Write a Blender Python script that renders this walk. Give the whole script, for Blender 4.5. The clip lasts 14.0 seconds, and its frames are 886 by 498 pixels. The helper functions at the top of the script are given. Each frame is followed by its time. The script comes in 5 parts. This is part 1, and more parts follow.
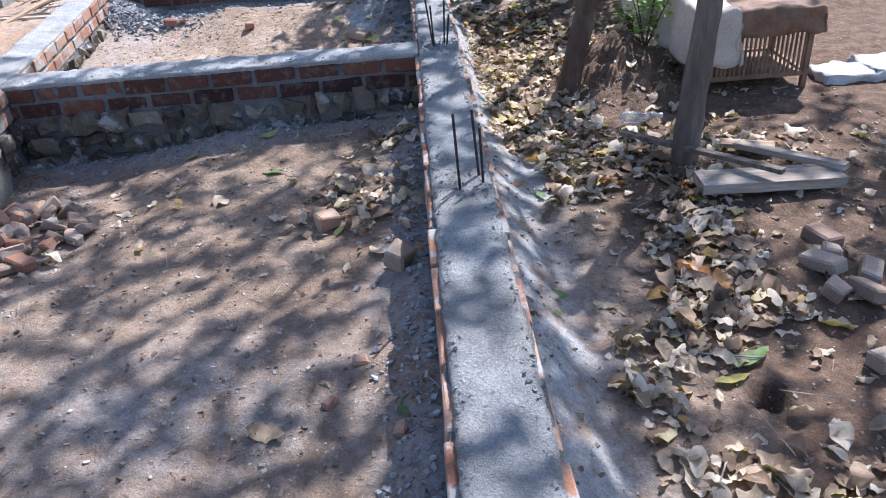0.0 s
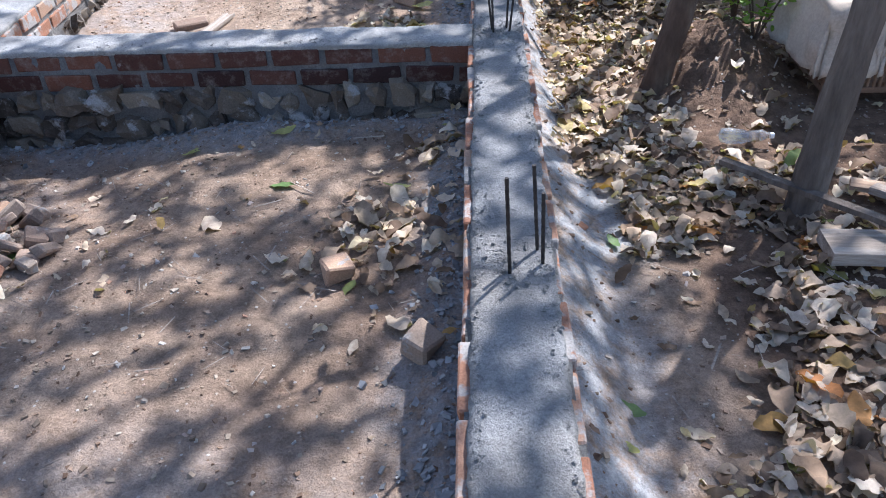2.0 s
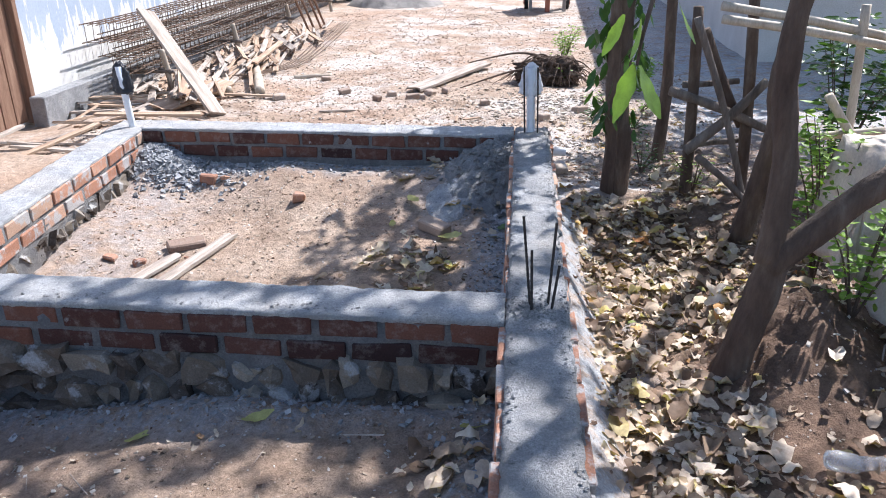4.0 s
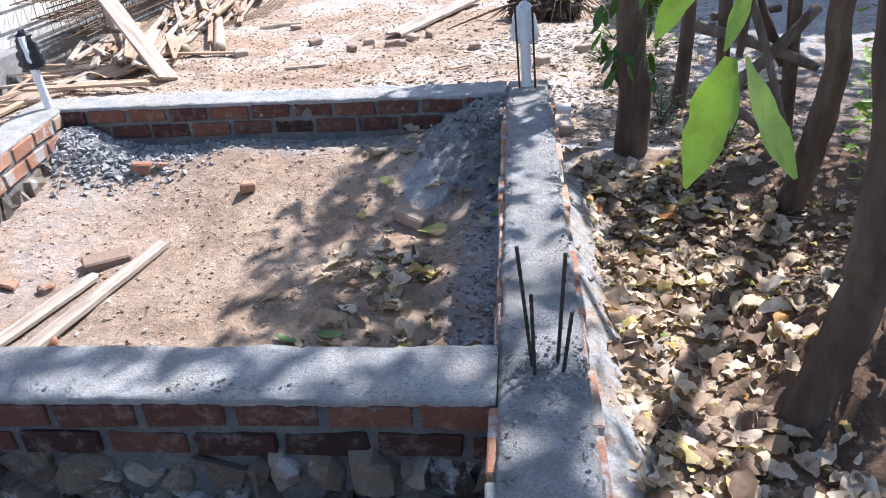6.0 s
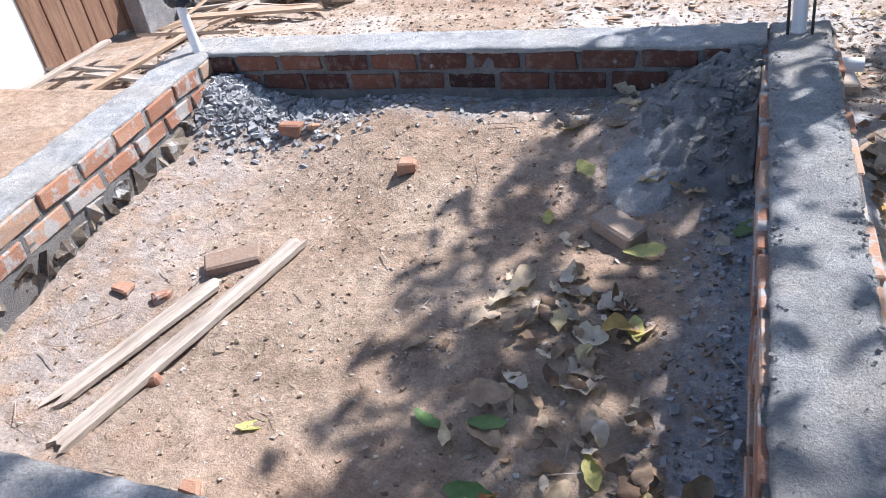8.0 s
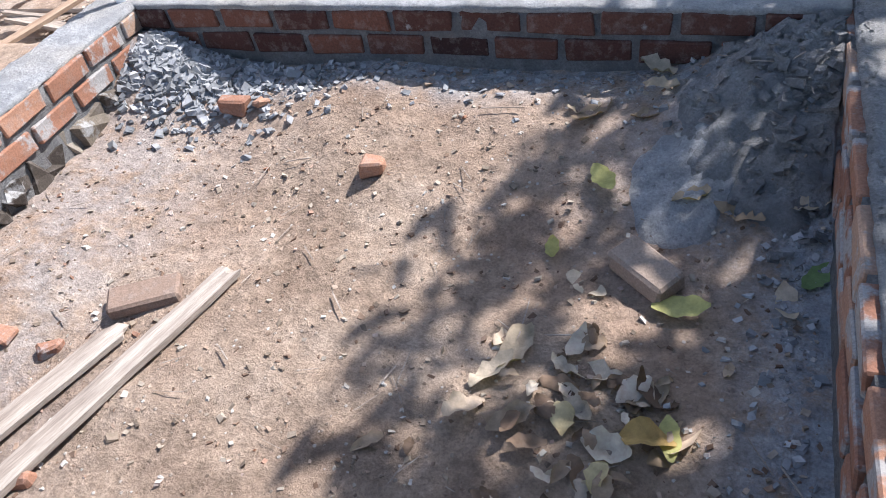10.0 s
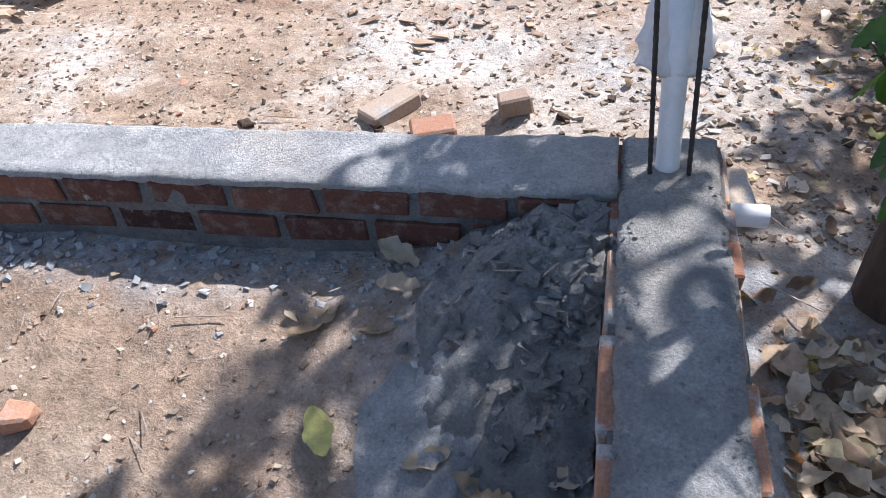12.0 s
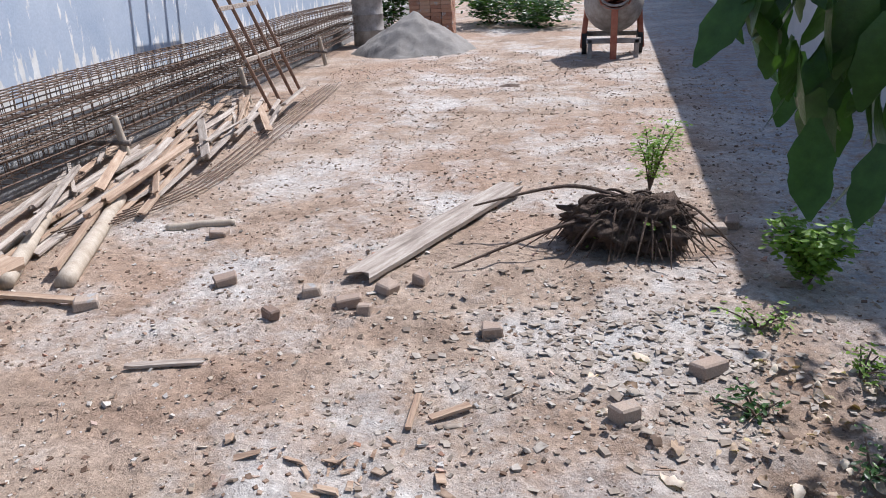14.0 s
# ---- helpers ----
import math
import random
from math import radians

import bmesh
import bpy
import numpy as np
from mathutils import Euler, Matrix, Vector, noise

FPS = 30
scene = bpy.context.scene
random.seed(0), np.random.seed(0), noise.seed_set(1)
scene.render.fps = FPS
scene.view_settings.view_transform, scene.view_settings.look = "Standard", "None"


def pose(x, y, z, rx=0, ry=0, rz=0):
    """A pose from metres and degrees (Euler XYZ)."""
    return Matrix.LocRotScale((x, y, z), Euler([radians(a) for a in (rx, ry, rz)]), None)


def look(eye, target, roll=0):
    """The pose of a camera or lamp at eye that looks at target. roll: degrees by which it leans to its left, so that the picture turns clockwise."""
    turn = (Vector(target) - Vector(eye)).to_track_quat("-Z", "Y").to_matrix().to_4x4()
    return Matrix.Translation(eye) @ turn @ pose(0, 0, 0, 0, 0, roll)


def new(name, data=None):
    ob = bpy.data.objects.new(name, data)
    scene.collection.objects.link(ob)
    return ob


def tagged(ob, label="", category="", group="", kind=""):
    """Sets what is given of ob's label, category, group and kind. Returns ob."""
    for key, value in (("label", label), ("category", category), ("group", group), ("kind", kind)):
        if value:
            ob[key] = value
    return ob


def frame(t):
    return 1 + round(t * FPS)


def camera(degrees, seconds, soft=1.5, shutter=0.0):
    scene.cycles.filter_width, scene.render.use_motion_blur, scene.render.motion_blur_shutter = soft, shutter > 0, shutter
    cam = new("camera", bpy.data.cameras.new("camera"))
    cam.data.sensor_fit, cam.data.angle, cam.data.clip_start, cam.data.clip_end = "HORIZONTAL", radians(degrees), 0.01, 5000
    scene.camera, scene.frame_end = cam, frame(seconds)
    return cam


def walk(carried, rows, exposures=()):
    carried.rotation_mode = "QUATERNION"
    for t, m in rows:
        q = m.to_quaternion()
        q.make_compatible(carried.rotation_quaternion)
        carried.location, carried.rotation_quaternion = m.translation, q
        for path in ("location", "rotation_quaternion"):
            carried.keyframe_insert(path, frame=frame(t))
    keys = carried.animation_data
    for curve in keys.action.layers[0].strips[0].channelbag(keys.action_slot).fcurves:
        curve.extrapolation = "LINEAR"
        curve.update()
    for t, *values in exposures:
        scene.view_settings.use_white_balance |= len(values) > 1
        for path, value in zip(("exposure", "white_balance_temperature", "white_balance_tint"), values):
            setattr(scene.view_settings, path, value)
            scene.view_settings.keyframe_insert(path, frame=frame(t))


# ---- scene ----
cam = camera(60.6, 14.0, soft=1.0)
PATH = [
    (0, (0.003, 0.376, 1.644), (0.027, 2.085, 0.605), -4.5),
    (0.5, (0.045, 0.535, 1.624), (0.061, 2.245, 0.587), -3.5),
    (1, (0.027, 0.748, 1.615), (-0.018, 2.409, 0.502), -1.9),
    (1.5, (0.033, 1.028, 1.590), (-0.060, 2.656, 0.431), -2.6),
    (2, (0.051, 1.254, 1.598), (-0.058, 2.881, 0.440), -2.9),
    (2.5, (0.004, 1.537, 1.630), (-0.108, 3.252, 0.607), 0.5),
    (3, (-0.030, 1.766, 1.637), (-0.143, 3.533, 0.707), 1.7),
    (3.5, (0.000, 1.995, 1.658), (-0.163, 3.826, 0.870), 0.6),
    (3.7, (0.013, 2.067, 1.670), (-0.161, 3.899, 0.886), 0.3),
    (5.8, (0.089, 2.976, 1.617), (-0.109, 4.776, 0.766), -5.2),
    (6, (0.074, 3.070, 1.588), (-0.131, 4.826, 0.655), -4.0),
    (6.5, (0.008, 3.388, 1.574), (-0.165, 5.094, 0.544), -0.2),
    (7, (-0.050, 3.626, 1.544), (-0.453, 5.223, 0.409), -6.2),
    (7.5, (-0.026, 3.886, 1.571), (-0.486, 5.468, 0.438), -7.3),
    (7.7, (-0.050, 3.965, 1.557), (-0.623, 5.524, 0.444), -8.9),
    (9.8, (-0.169, 4.743, 1.407), (-1.059, 6.036, 0.168), -13.4),
    (10, (-0.248, 4.806, 1.417), (-0.940, 6.178, 0.137), -10.8),
    (10.5, (-0.193, 4.975, 1.425), (-0.790, 6.373, 0.125), -10.8),
    (11, (-0.034, 5.201, 1.463), (-0.623, 6.593, 0.154), -11.1),
    (11.5, (-0.013, 5.438, 1.444), (-0.540, 6.852, 0.131), -9.6),
    (12, (-0.017, 5.717, 1.469), (-0.428, 7.157, 0.143), -7.5),
    (12.5, (0.034, 6.010, 1.515), (-0.348, 7.561, 0.311), -8.0),
    (13, (0.014, 6.194, 1.532), (-0.356, 7.778, 0.368), -2.9),
    (13.5, (0.022, 6.461, 1.645), (-0.342, 8.204, 0.734), -2.5),
    (14, (0.066, 6.641, 1.692), (-0.277, 8.468, 0.956), -2.5),
]
walk(cam, [(t, look(eye, target, roll)) for t, eye, target, roll in PATH], exposures=((0, 0.95, 5800, 14), (3.5, 1.0, 6000, 14), (6.5, 1.08, 6100, 14), (8, 0.98, 6100, 14), (11, 0.92, 6150, 14), (12.5, 0.84, 6150, 14), (14, 0.36, 6000, 14)))

# ---- daylight: high sun ahead and to the right, blue sky ----
SUN = Vector((0.6 * 0.643, 0.8 * 0.643, 0.766)).normalized()
world = bpy.data.worlds.new("world")
scene.world = world
world.use_nodes = True
wn = world.node_tree
sky = wn.nodes.new("ShaderNodeTexSky")
sky.sky_type = "NISHITA"
sky.sun_disc = False
sky.sun_elevation = math.asin(SUN.z)
sky.sun_rotation = math.atan2(SUN.x, SUN.y)
wn.links.new(sky.outputs[0], wn.nodes["Background"].inputs[0])
wn.nodes["Background"].inputs[1].default_value = 0.112
sl = bpy.data.lights.new("sun", "SUN")
sl.energy, sl.angle, sl.color = 4.6, radians(0.6), (1.0, 0.97, 0.92)
sun = new("sun", sl)
sun.matrix_world = look((6, 8, 10), Vector((6, 8, 10)) - SUN)

# ---- materials ----
rng = random.Random(7)


def lerp(a, b, f):
    return a + (b - a) * f


class Mat:
    """A small builder of node materials."""

    def __init__(self, name, rough=0.9, metal=0.0):
        self.m = bpy.data.materials.new(name)
        self.m.use_nodes = True
        self.t = self.m.node_tree
        self.b = self.t.nodes["Principled BSDF"]
        self.b.inputs["Roughness"].default_value = rough
        self.b.inputs["Metallic"].default_value = metal
        self.b.inputs["Specular IOR Level"].default_value = 0.25
        self.pos = self.t.nodes.new("ShaderNodeTexCoord").outputs["Object"]

    def n(self, kind, **kw):
        node = self.t.nodes.new(kind)
        for k, v in kw.items():
            node.inputs[k].default_value = v
        return node

    def link(self, a, b):
        self.t.links.new(a, b)

    def world_pos(self):
        self.pos = self.t.nodes.new("ShaderNodeNewGeometry").outputs["Position"]
        return self

    def stretch(self, x, y, z):
        mp = self.t.nodes.new("ShaderNodeMapping")
        mp.inputs["Scale"].default_value = (x, y, z)
        self.link(self.pos, mp.inputs["Vector"])
        self.pos = mp.outputs[0]
        return self

    def noise(self, scale, detail=6.0, rough=0.6):
        nd = self.n("ShaderNodeTexNoise", Scale=scale, Detail=detail, Roughness=rough)
        self.link(self.pos, nd.inputs["Vector"])
        return nd.outputs["Fac"]

    def cells(self, scale):
        nd = self.n("ShaderNodeTexVoronoi", Scale=scale)
        self.link(self.pos, nd.inputs["Vector"])
        return nd

    def ramp(self, fac, stops):
        r = self.t.nodes.new("ShaderNodeValToRGB")
        el = r.color_ramp.elements
        while len(el) < len(stops):
            el.new(0.5)
        for e, (p, c) in zip(el, stops):
            e.position = p
            e.color = (*c, 1) if len(c) == 3 else c
        self.link(fac, r.inputs[0])
        return r.outputs[0]

    def mix(self, fac, a, b, mode="MIX"):
        mx = self.t.nodes.new("ShaderNodeMix")
        mx.data_type, mx.blend_type = "RGBA", mode
        for v, i in ((fac, 0), (a, 6), (b, 7)):
            if isinstance(v, (int, float)):
                mx.inputs[i].default_value = v
            elif isinstance(v, tuple):
                mx.inputs[i].default_value = (*v, 1)
            else:
                self.link(v, mx.inputs[i])
        return mx.outputs[2]

    def math(self, op, a, b=0.0):
        nd = self.t.nodes.new("ShaderNodeMath")
        nd.operation = op
        nd.use_clamp = True
        for v, i in ((a, 0), (b, 1)):
            if isinstance(v, (int, float)):
                nd.inputs[i].default_value = v
            else:
                self.link(v, nd.inputs[i])
        return nd.outputs[0]

    def color(self, out):
        if isinstance(out, tuple):
            self.b.inputs["Base Color"].default_value = (*out, 1)
        else:
            self.link(out, self.b.inputs["Base Color"])
        return self

    def bump(self, fac, strength=0.4, dist=0.01):
        bp = self.n("ShaderNodeBump", Strength=strength, Distance=dist)
        self.link(fac, bp.inputs["Height"])
        self.link(bp.outputs[0], self.b.inputs["Normal"])
        return self

    def each(self):
        return self.t.nodes.new("ShaderNodeObjectInfo").outputs["Random"]

    def island(self):
        return self.t.nodes.new("ShaderNodeNewGeometry").outputs["Random Per Island"]


def m_simple(name, stops, scale, rough=0.9, bump=0.4, dist=0.006, fine=60, metal=0.0, st=None):
    m = Mat(name, rough, metal)
    if st:
        m.stretch(*st)
    a = m.noise(scale)
    f = m.noise(fine, 8, 0.7)
    c = m.ramp(a, stops)
    m.color(m.mix(0.35, c, m.ramp(f, [(0.3, (0.25, 0.25, 0.25)), (0.7, (0.8, 0.8, 0.8))]), "OVERLAY"))
    m.bump(f, bump, dist)
    return m.m


def m_ground():
    m = Mat("earth", 0.95).world_pos()
    big, mid, fine, grit = m.noise(0.55, 4), m.noise(2.6, 7), m.noise(24, 9, 0.72), m.noise(130, 5, 0.7)
    soil = m.ramp(mid, [(0.3, (0.235, 0.165, 0.118)), (0.5, (0.36, 0.268, 0.198)), (0.72, (0.45, 0.355, 0.278))])
    red = m.ramp(big, [(0.44, (0, 0, 0)), (0.62, (0.55, 0.55, 0.55))])
    soil = m.mix(red, soil, (0.345, 0.225, 0.155))
    # zones by vertex attribute: red channel cement dust, green dark humus and darkened pit floor, blue pale trodden
    # gravel
    at = m.t.nodes.new("ShaderNodeVertexColor")
    at.layer_name = "zone"
    sp = m.t.nodes.new("ShaderNodeSeparateColor")
    m.link(at.outputs[0], sp.inputs[0])
    dust = m.math("MULTIPLY", sp.outputs[0], m.ramp(m.noise(6.5, 9, 0.75), [(0.38, (0, 0, 0)), (0.54, (1, 1, 1))]))
    c = m.mix(dust, soil, (0.36, 0.365, 0.375))
    c = m.mix(m.math("MULTIPLY", sp.outputs[1], 0.92), c, m.ramp(m.noise(9, 6), [(0.35, (0.10, 0.062, 0.043)), (0.65, (0.20, 0.125, 0.085))]))
    pale = m.math("MULTIPLY", sp.outputs[2], m.ramp(m.noise(0.8, 10, 0.74), [(0.47, (0, 0, 0)), (0.62, (0.85, 0.85, 0.85))]))
    c = m.mix(pale, c, (0.55, 0.515, 0.475))
    g = m.ramp(fine, [(0.36, (0.14, 0.14, 0.14)), (0.5, (0.5, 0.5, 0.5)), (0.64, (0.84, 0.84, 0.84))])
    c = m.mix(0.38, c, g, "OVERLAY")
    chips = m.cells(42)
    pick = m.t.nodes.new("ShaderNodeSeparateColor")
    m.link(chips.outputs["Color"], pick.inputs[0])
    rare = m.math("MULTIPLY", m.ramp(pick.outputs[0], [(0.70, (0, 0, 0)), (0.74, (1, 1, 1))]), m.ramp(chips.outputs["Distance"], [(0.16, (0.8, 0.8, 0.8)), (0.24, (0, 0, 0))]))
    c = m.mix(rare, c, m.ramp(pick.outputs[1], [(0.2, (0.16, 0.115, 0.085)), (0.6, (0.46, 0.40, 0.34)), (0.9, (0.58, 0.56, 0.53))]))
    c = m.mix(0.22, c, m.ramp(grit, [(0.38, (0.15, 0.15, 0.15)), (0.62, (0.85, 0.85, 0.85))]), "OVERLAY")
    m.color(c)
    h = m.math("ADD", m.math("MULTIPLY", fine, 0.75), m.math("MULTIPLY", grit, 0.12))
    m.bump(m.math("ADD", h, m.math("MULTIPLY", rare, 0.12)), 0.9, 0.03)
    return m.m


def m_concrete(name, base, warm=0.02):
    m = Mat(name, 0.9).world_pos()
    big, mid, fine = m.noise(2.3, 5), m.noise(14, 6, 0.65), m.noise(120, 6, 0.75)
    c = m.ramp(mid, [(0.3, (base * 0.72, base * 0.73, base * 0.75)), (0.55, (base, base, base)), (0.75, (base * 1.2, base * 1.19, base * 1.16))])
    c = m.mix(m.ramp(big, [(0.45, (0, 0, 0)), (0.62, (0.6, 0.6, 0.6))]), c, (base * 0.95 + warm, base * 0.9, base * 0.78))
    pit = m.ramp(m.noise(48, 4, 0.6), [(0.30, (0.12, 0.12, 0.12)), (0.40, (0.5, 0.5, 0.5)), (0.62, (0.5, 0.5, 0.5)), (0.74, (0.8, 0.8, 0.8))])
    c = m.mix(0.5, c, pit, "OVERLAY")
    c = m.mix(0.4, c, m.ramp(fine, [(0.34, (0.15, 0.15, 0.15)), (0.66, (0.85, 0.85, 0.85))]), "OVERLAY")
    c = m.mix(m.ramp(m.noise(5.5, 8, 0.7), [(0.40, (0.55, 0.55, 0.55)), (0.56, (0, 0, 0))]), c, (base * 0.55, base * 0.56, base * 0.58))
    m.color(c)
    m.bump(m.math("ADD", m.math("MULTIPLY", mid, 0.6), m.math("MULTIPLY", fine, 0.6)), 1.0, 0.02)
    return m.m


def m_brick(name, stops, smear=0.66):
    m = Mat(name, 0.92)
    m.world_pos()
    c = m.ramp(m.each(), stops)
    f, g = m.noise(22, 6, 0.7), m.noise(150, 5, 0.7)
    c = m.mix(m.ramp(f, [(0.5, (0, 0, 0)), (0.75, (0.5, 0.5, 0.5))]), c, (0.33, 0.29, 0.26))
    c = m.mix(m.ramp(m.noise(7.5, 5, 0.65), [(smear, (0, 0, 0)), (smear + 0.06, (0.9, 0.9, 0.9))]), c, (0.36, 0.355, 0.345))
    c = m.mix(0.5, c, m.ramp(g, [(0.3, (0.22, 0.22, 0.22)), (0.7, (0.75, 0.75, 0.75))]), "OVERLAY")
    m.color(c)
    m.bump(m.math("ADD", m.math("MULTIPLY", f, 0.5), m.math("MULTIPLY", g, 0.4)), 0.6, 0.008)
    return m.m


def m_leaf(name, stops, rough=0.6, through_light=0.0, island=True):
    m = Mat(name, rough)
    c = m.ramp(m.island() if island else m.each(), stops)
    f = m.noise(30, 5, 0.7)
    c = m.mix(0.45, c, m.ramp(f, [(0.3, (0.2, 0.2, 0.2)), (0.7, (0.8, 0.8, 0.8))]), "OVERLAY")
    m.color(c)
    m.bump(f, 0.5, 0.006)
    if through_light:
        tr = m.t.nodes.new("ShaderNodeBsdfTranslucent")
        m.link(m.mix(1.0, c, (1.9, 2.1, 0.7) if "leaf" in name else (1.0, 1.0, 1.0), "MULTIPLY"), tr.inputs[0])
        mx = m.t.nodes.new("ShaderNodeMixShader")
        mx.inputs[0].default_value = through_light
        m.link(m.b.outputs[0], mx.inputs[1])
        m.link(tr.outputs[0], mx.inputs[2])
        m.link(mx.outputs[0], m.t.nodes["Material Output"].inputs[0])
    return m.m


def m_wallpaint():
    m = Mat("old_paint", 0.85).world_pos()
    low = m.t.nodes.new("ShaderNodeSeparateXYZ")
    m.link(m.pos, low.inputs[0])
    h = m.n("ShaderNodeMapRange", **{"From Min": 0.1, "From Max": 1.0, "To Min": 0.45, "To Max": 0.0})
    m.link(low.outputs[2], h.inputs[0])
    y = m.n("ShaderNodeMapRange", **{"From Min": 8.8, "From Max": 11.5, "To Min": 0.25, "To Max": -0.2})
    m.link(low.outputs[1], y.inputs[0])
    base = m.pos
    m.stretch(1, 3.0, 0.6)
    streak = m.noise(3.2, 6, 0.65)
    f = m.t.nodes.new("ShaderNodeMath")
    f.operation = "ADD"
    m.link(streak, f.inputs[0])
    m.link(h.outputs[0], f.inputs[1])
    peel = m.ramp(f.outputs[0], [(0.60, (0, 0, 0)), (0.63, (1, 1, 1))])
    m.pos = base
    fine = m.noise(45, 6, 0.7)
    paint = m.ramp(m.noise(1.6, 5), [(0.3, (0.33, 0.39, 0.48)), (0.7, (0.44, 0.49, 0.56))])
    bare = m.ramp(m.noise(7, 6), [(0.35, (0.62, 0.60, 0.56)), (0.7, (0.78, 0.77, 0.74))])
    c = m.mix(peel, paint, bare)
    c = m.mix(0.25, c, m.ramp(fine, [(0.3, (0.3, 0.3, 0.3)), (0.7, (0.7, 0.7, 0.7))]), "OVERLAY")
    m.color(c)
    m.bump(m.math("ADD", m.math("MULTIPLY", fine, 0.4), m.math("MULTIPLY", peel, -0.3)), 0.5, 0.006)
    return m.m


EARTH = m_ground()
CONCRETE = m_concrete("screed", 0.47)
MORTAR = m_concrete("mortar", 0.23)
BEAMTOP = m_concrete("trodden_screed", 0.37)
WETMIX = m_concrete("wet_mix", 0.30)
DRIEDMIX = m_concrete("dried_mix", 0.46)
RENDERED = m_concrete("cement_render", 0.34)
# dark red brick, darkened further in colour for wall faces in shade
BRICK = m_brick("shaded_dark_brick", [(0.0, (0.038, 0.021, 0.020)), (0.3, (0.075, 0.033, 0.027)), (0.7, (0.118, 0.055, 0.042)), (1.0, (0.175, 0.075, 0.05))])
BRICKSUN = m_brick("pale_brick", [(0.0, (0.27, 0.135, 0.09)), (0.5, (0.38, 0.20, 0.13)), (1.0, (0.45, 0.30, 0.21))], 0.60)
SMEARED = m_brick("mortar_smeared_brick", [(0.0, (0.27, 0.13, 0.085)), (0.5, (0.38, 0.19, 0.12)), (1.0, (0.42, 0.28, 0.2))], 0.50)
STONE = m_brick("rubble_stone", [(0.0, (0.055, 0.045, 0.038)), (0.4, (0.115, 0.094, 0.075)), (0.75, (0.20, 0.168, 0.13)), (1.0, (0.33, 0.29, 0.235))], 0.56)
CHIP = m_leaf("stone_chip", [(0.0, (0.20, 0.155, 0.12)), (0.5, (0.33, 0.275, 0.22)), (1.0, (0.45, 0.40, 0.345))], 0.9)
GRAVEL = m_leaf("blue_gravel", [(0.0, (0.17, 0.175, 0.18)), (0.5, (0.28, 0.285, 0.29)), (1.0, (0.42, 0.42, 0.425))], 0.9)
SAND = m_simple("river_sand", [(0.3, (0.20, 0.18, 0.16)), (0.7, (0.29, 0.27, 0.245))], 3, fine=140, bump=0.6)
BARK = m_simple("bark", [(0.3, (0.075, 0.05, 0.04)), (0.55, (0.14, 0.10, 0.075)), (0.75, (0.22, 0.18, 0.145))], 12, bump=1.0, dist=0.02, fine=35, st=(1, 1, 0.3))
GREYWOOD = m_simple("weathered_timber", [(0.3, (0.20, 0.16, 0.13)), (0.5, (0.36, 0.30, 0.25)), (0.7, (0.50, 0.44, 0.375))], 5, bump=0.5, fine=40, st=(0.5, 6, 6))
SPLITWOOD = m_simple("split_timber", [(0.3, (0.22, 0.135, 0.09)), (0.55, (0.40, 0.285, 0.20)), (0.75, (0.52, 0.41, 0.31))], 4, bump=0.5, fine=45, st=(0.5, 6, 6))
POSTWOOD = m_simple("grey_post_wood", [(0.3, (0.10, 0.08, 0.065)), (0.55, (0.20, 0.165, 0.14)), (0.75, (0.30, 0.26, 0.22))], 7, bump=0.9, dist=0.015, fine=40, st=(2, 2, 0.35))
BAMBOO = m_simple("dry_bamboo", [(0.3, (0.34, 0.27, 0.20)), (0.7, (0.52, 0.45, 0.36))], 6, rough=0.6, bump=0.2, st=(2, 2, 0.4))
DOORWOOD = m_simple("old_door_wood", [(0.3, (0.17, 0.09, 0.06)), (0.7, (0.30, 0.19, 0.13))], 5, bump=0.5, st=(6, 6, 0.6))
RUST = m_simple("rusted_steel", [(0.3, (0.085, 0.058, 0.045)), (0.7, (0.20, 0.135, 0.095))], 20, rough=0.75, metal=0.35, bump=0.3)
BLACKBAR = m_simple("dark_steel", [(0.3, (0.035, 0.033, 0.033)), (0.7, (0.08, 0.07, 0.065))], 30, rough=0.6, metal=0.5, bump=0.3)
PVC = m_simple("white_plastic", [(0.3, (0.66, 0.68, 0.72)), (0.7, (0.78, 0.79, 0.81))], 8, rough=0.45, bump=0.1)
BAG = m_leaf("translucent_bag", [(0.0, (0.80, 0.80, 0.82)), (1.0, (0.86, 0.86, 0.88))], 0.4, 0.3)
BLACKBAG = m_simple("black_plastic", [(0.3, (0.02, 0.022, 0.028)), (0.7, (0.05, 0.052, 0.06))], 10, rough=0.3, bump=0.8, dist=0.02, fine=14)
SACK = m_simple("pale_woven_sack", [(0.3, (0.42, 0.34, 0.27)), (0.6, (0.58, 0.50, 0.42)), (0.8, (0.66, 0.60, 0.53))], 3, rough=0.8, bump=0.5, fine=70)
CLOTH = m_simple("dirty_white_cloth", [(0.3, (0.38, 0.38, 0.39)), (0.7, (0.58, 0.575, 0.575))], 5, bump=0.4)
CANEWOOD = m_simple("brown_cane", [(0.3, (0.15, 0.085, 0.055)), (0.7, (0.30, 0.19, 0.125))], 6, rough=0.7)
MIXRED = m_simple("worn_red_paint", [(0.3, (0.30, 0.09, 0.06)), (0.7, (0.42, 0.17, 0.11))], 8, rough=0.6)
MIXGREY = m_simple("cement_caked_steel", [(0.3, (0.22, 0.19, 0.17)), (0.7, (0.42, 0.39, 0.36))], 6, rough=0.8)
TYRE = m_simple("black_rubber", [(0.3, (0.02, 0.02, 0.02)), (0.7, (0.05, 0.05, 0.05))], 9)
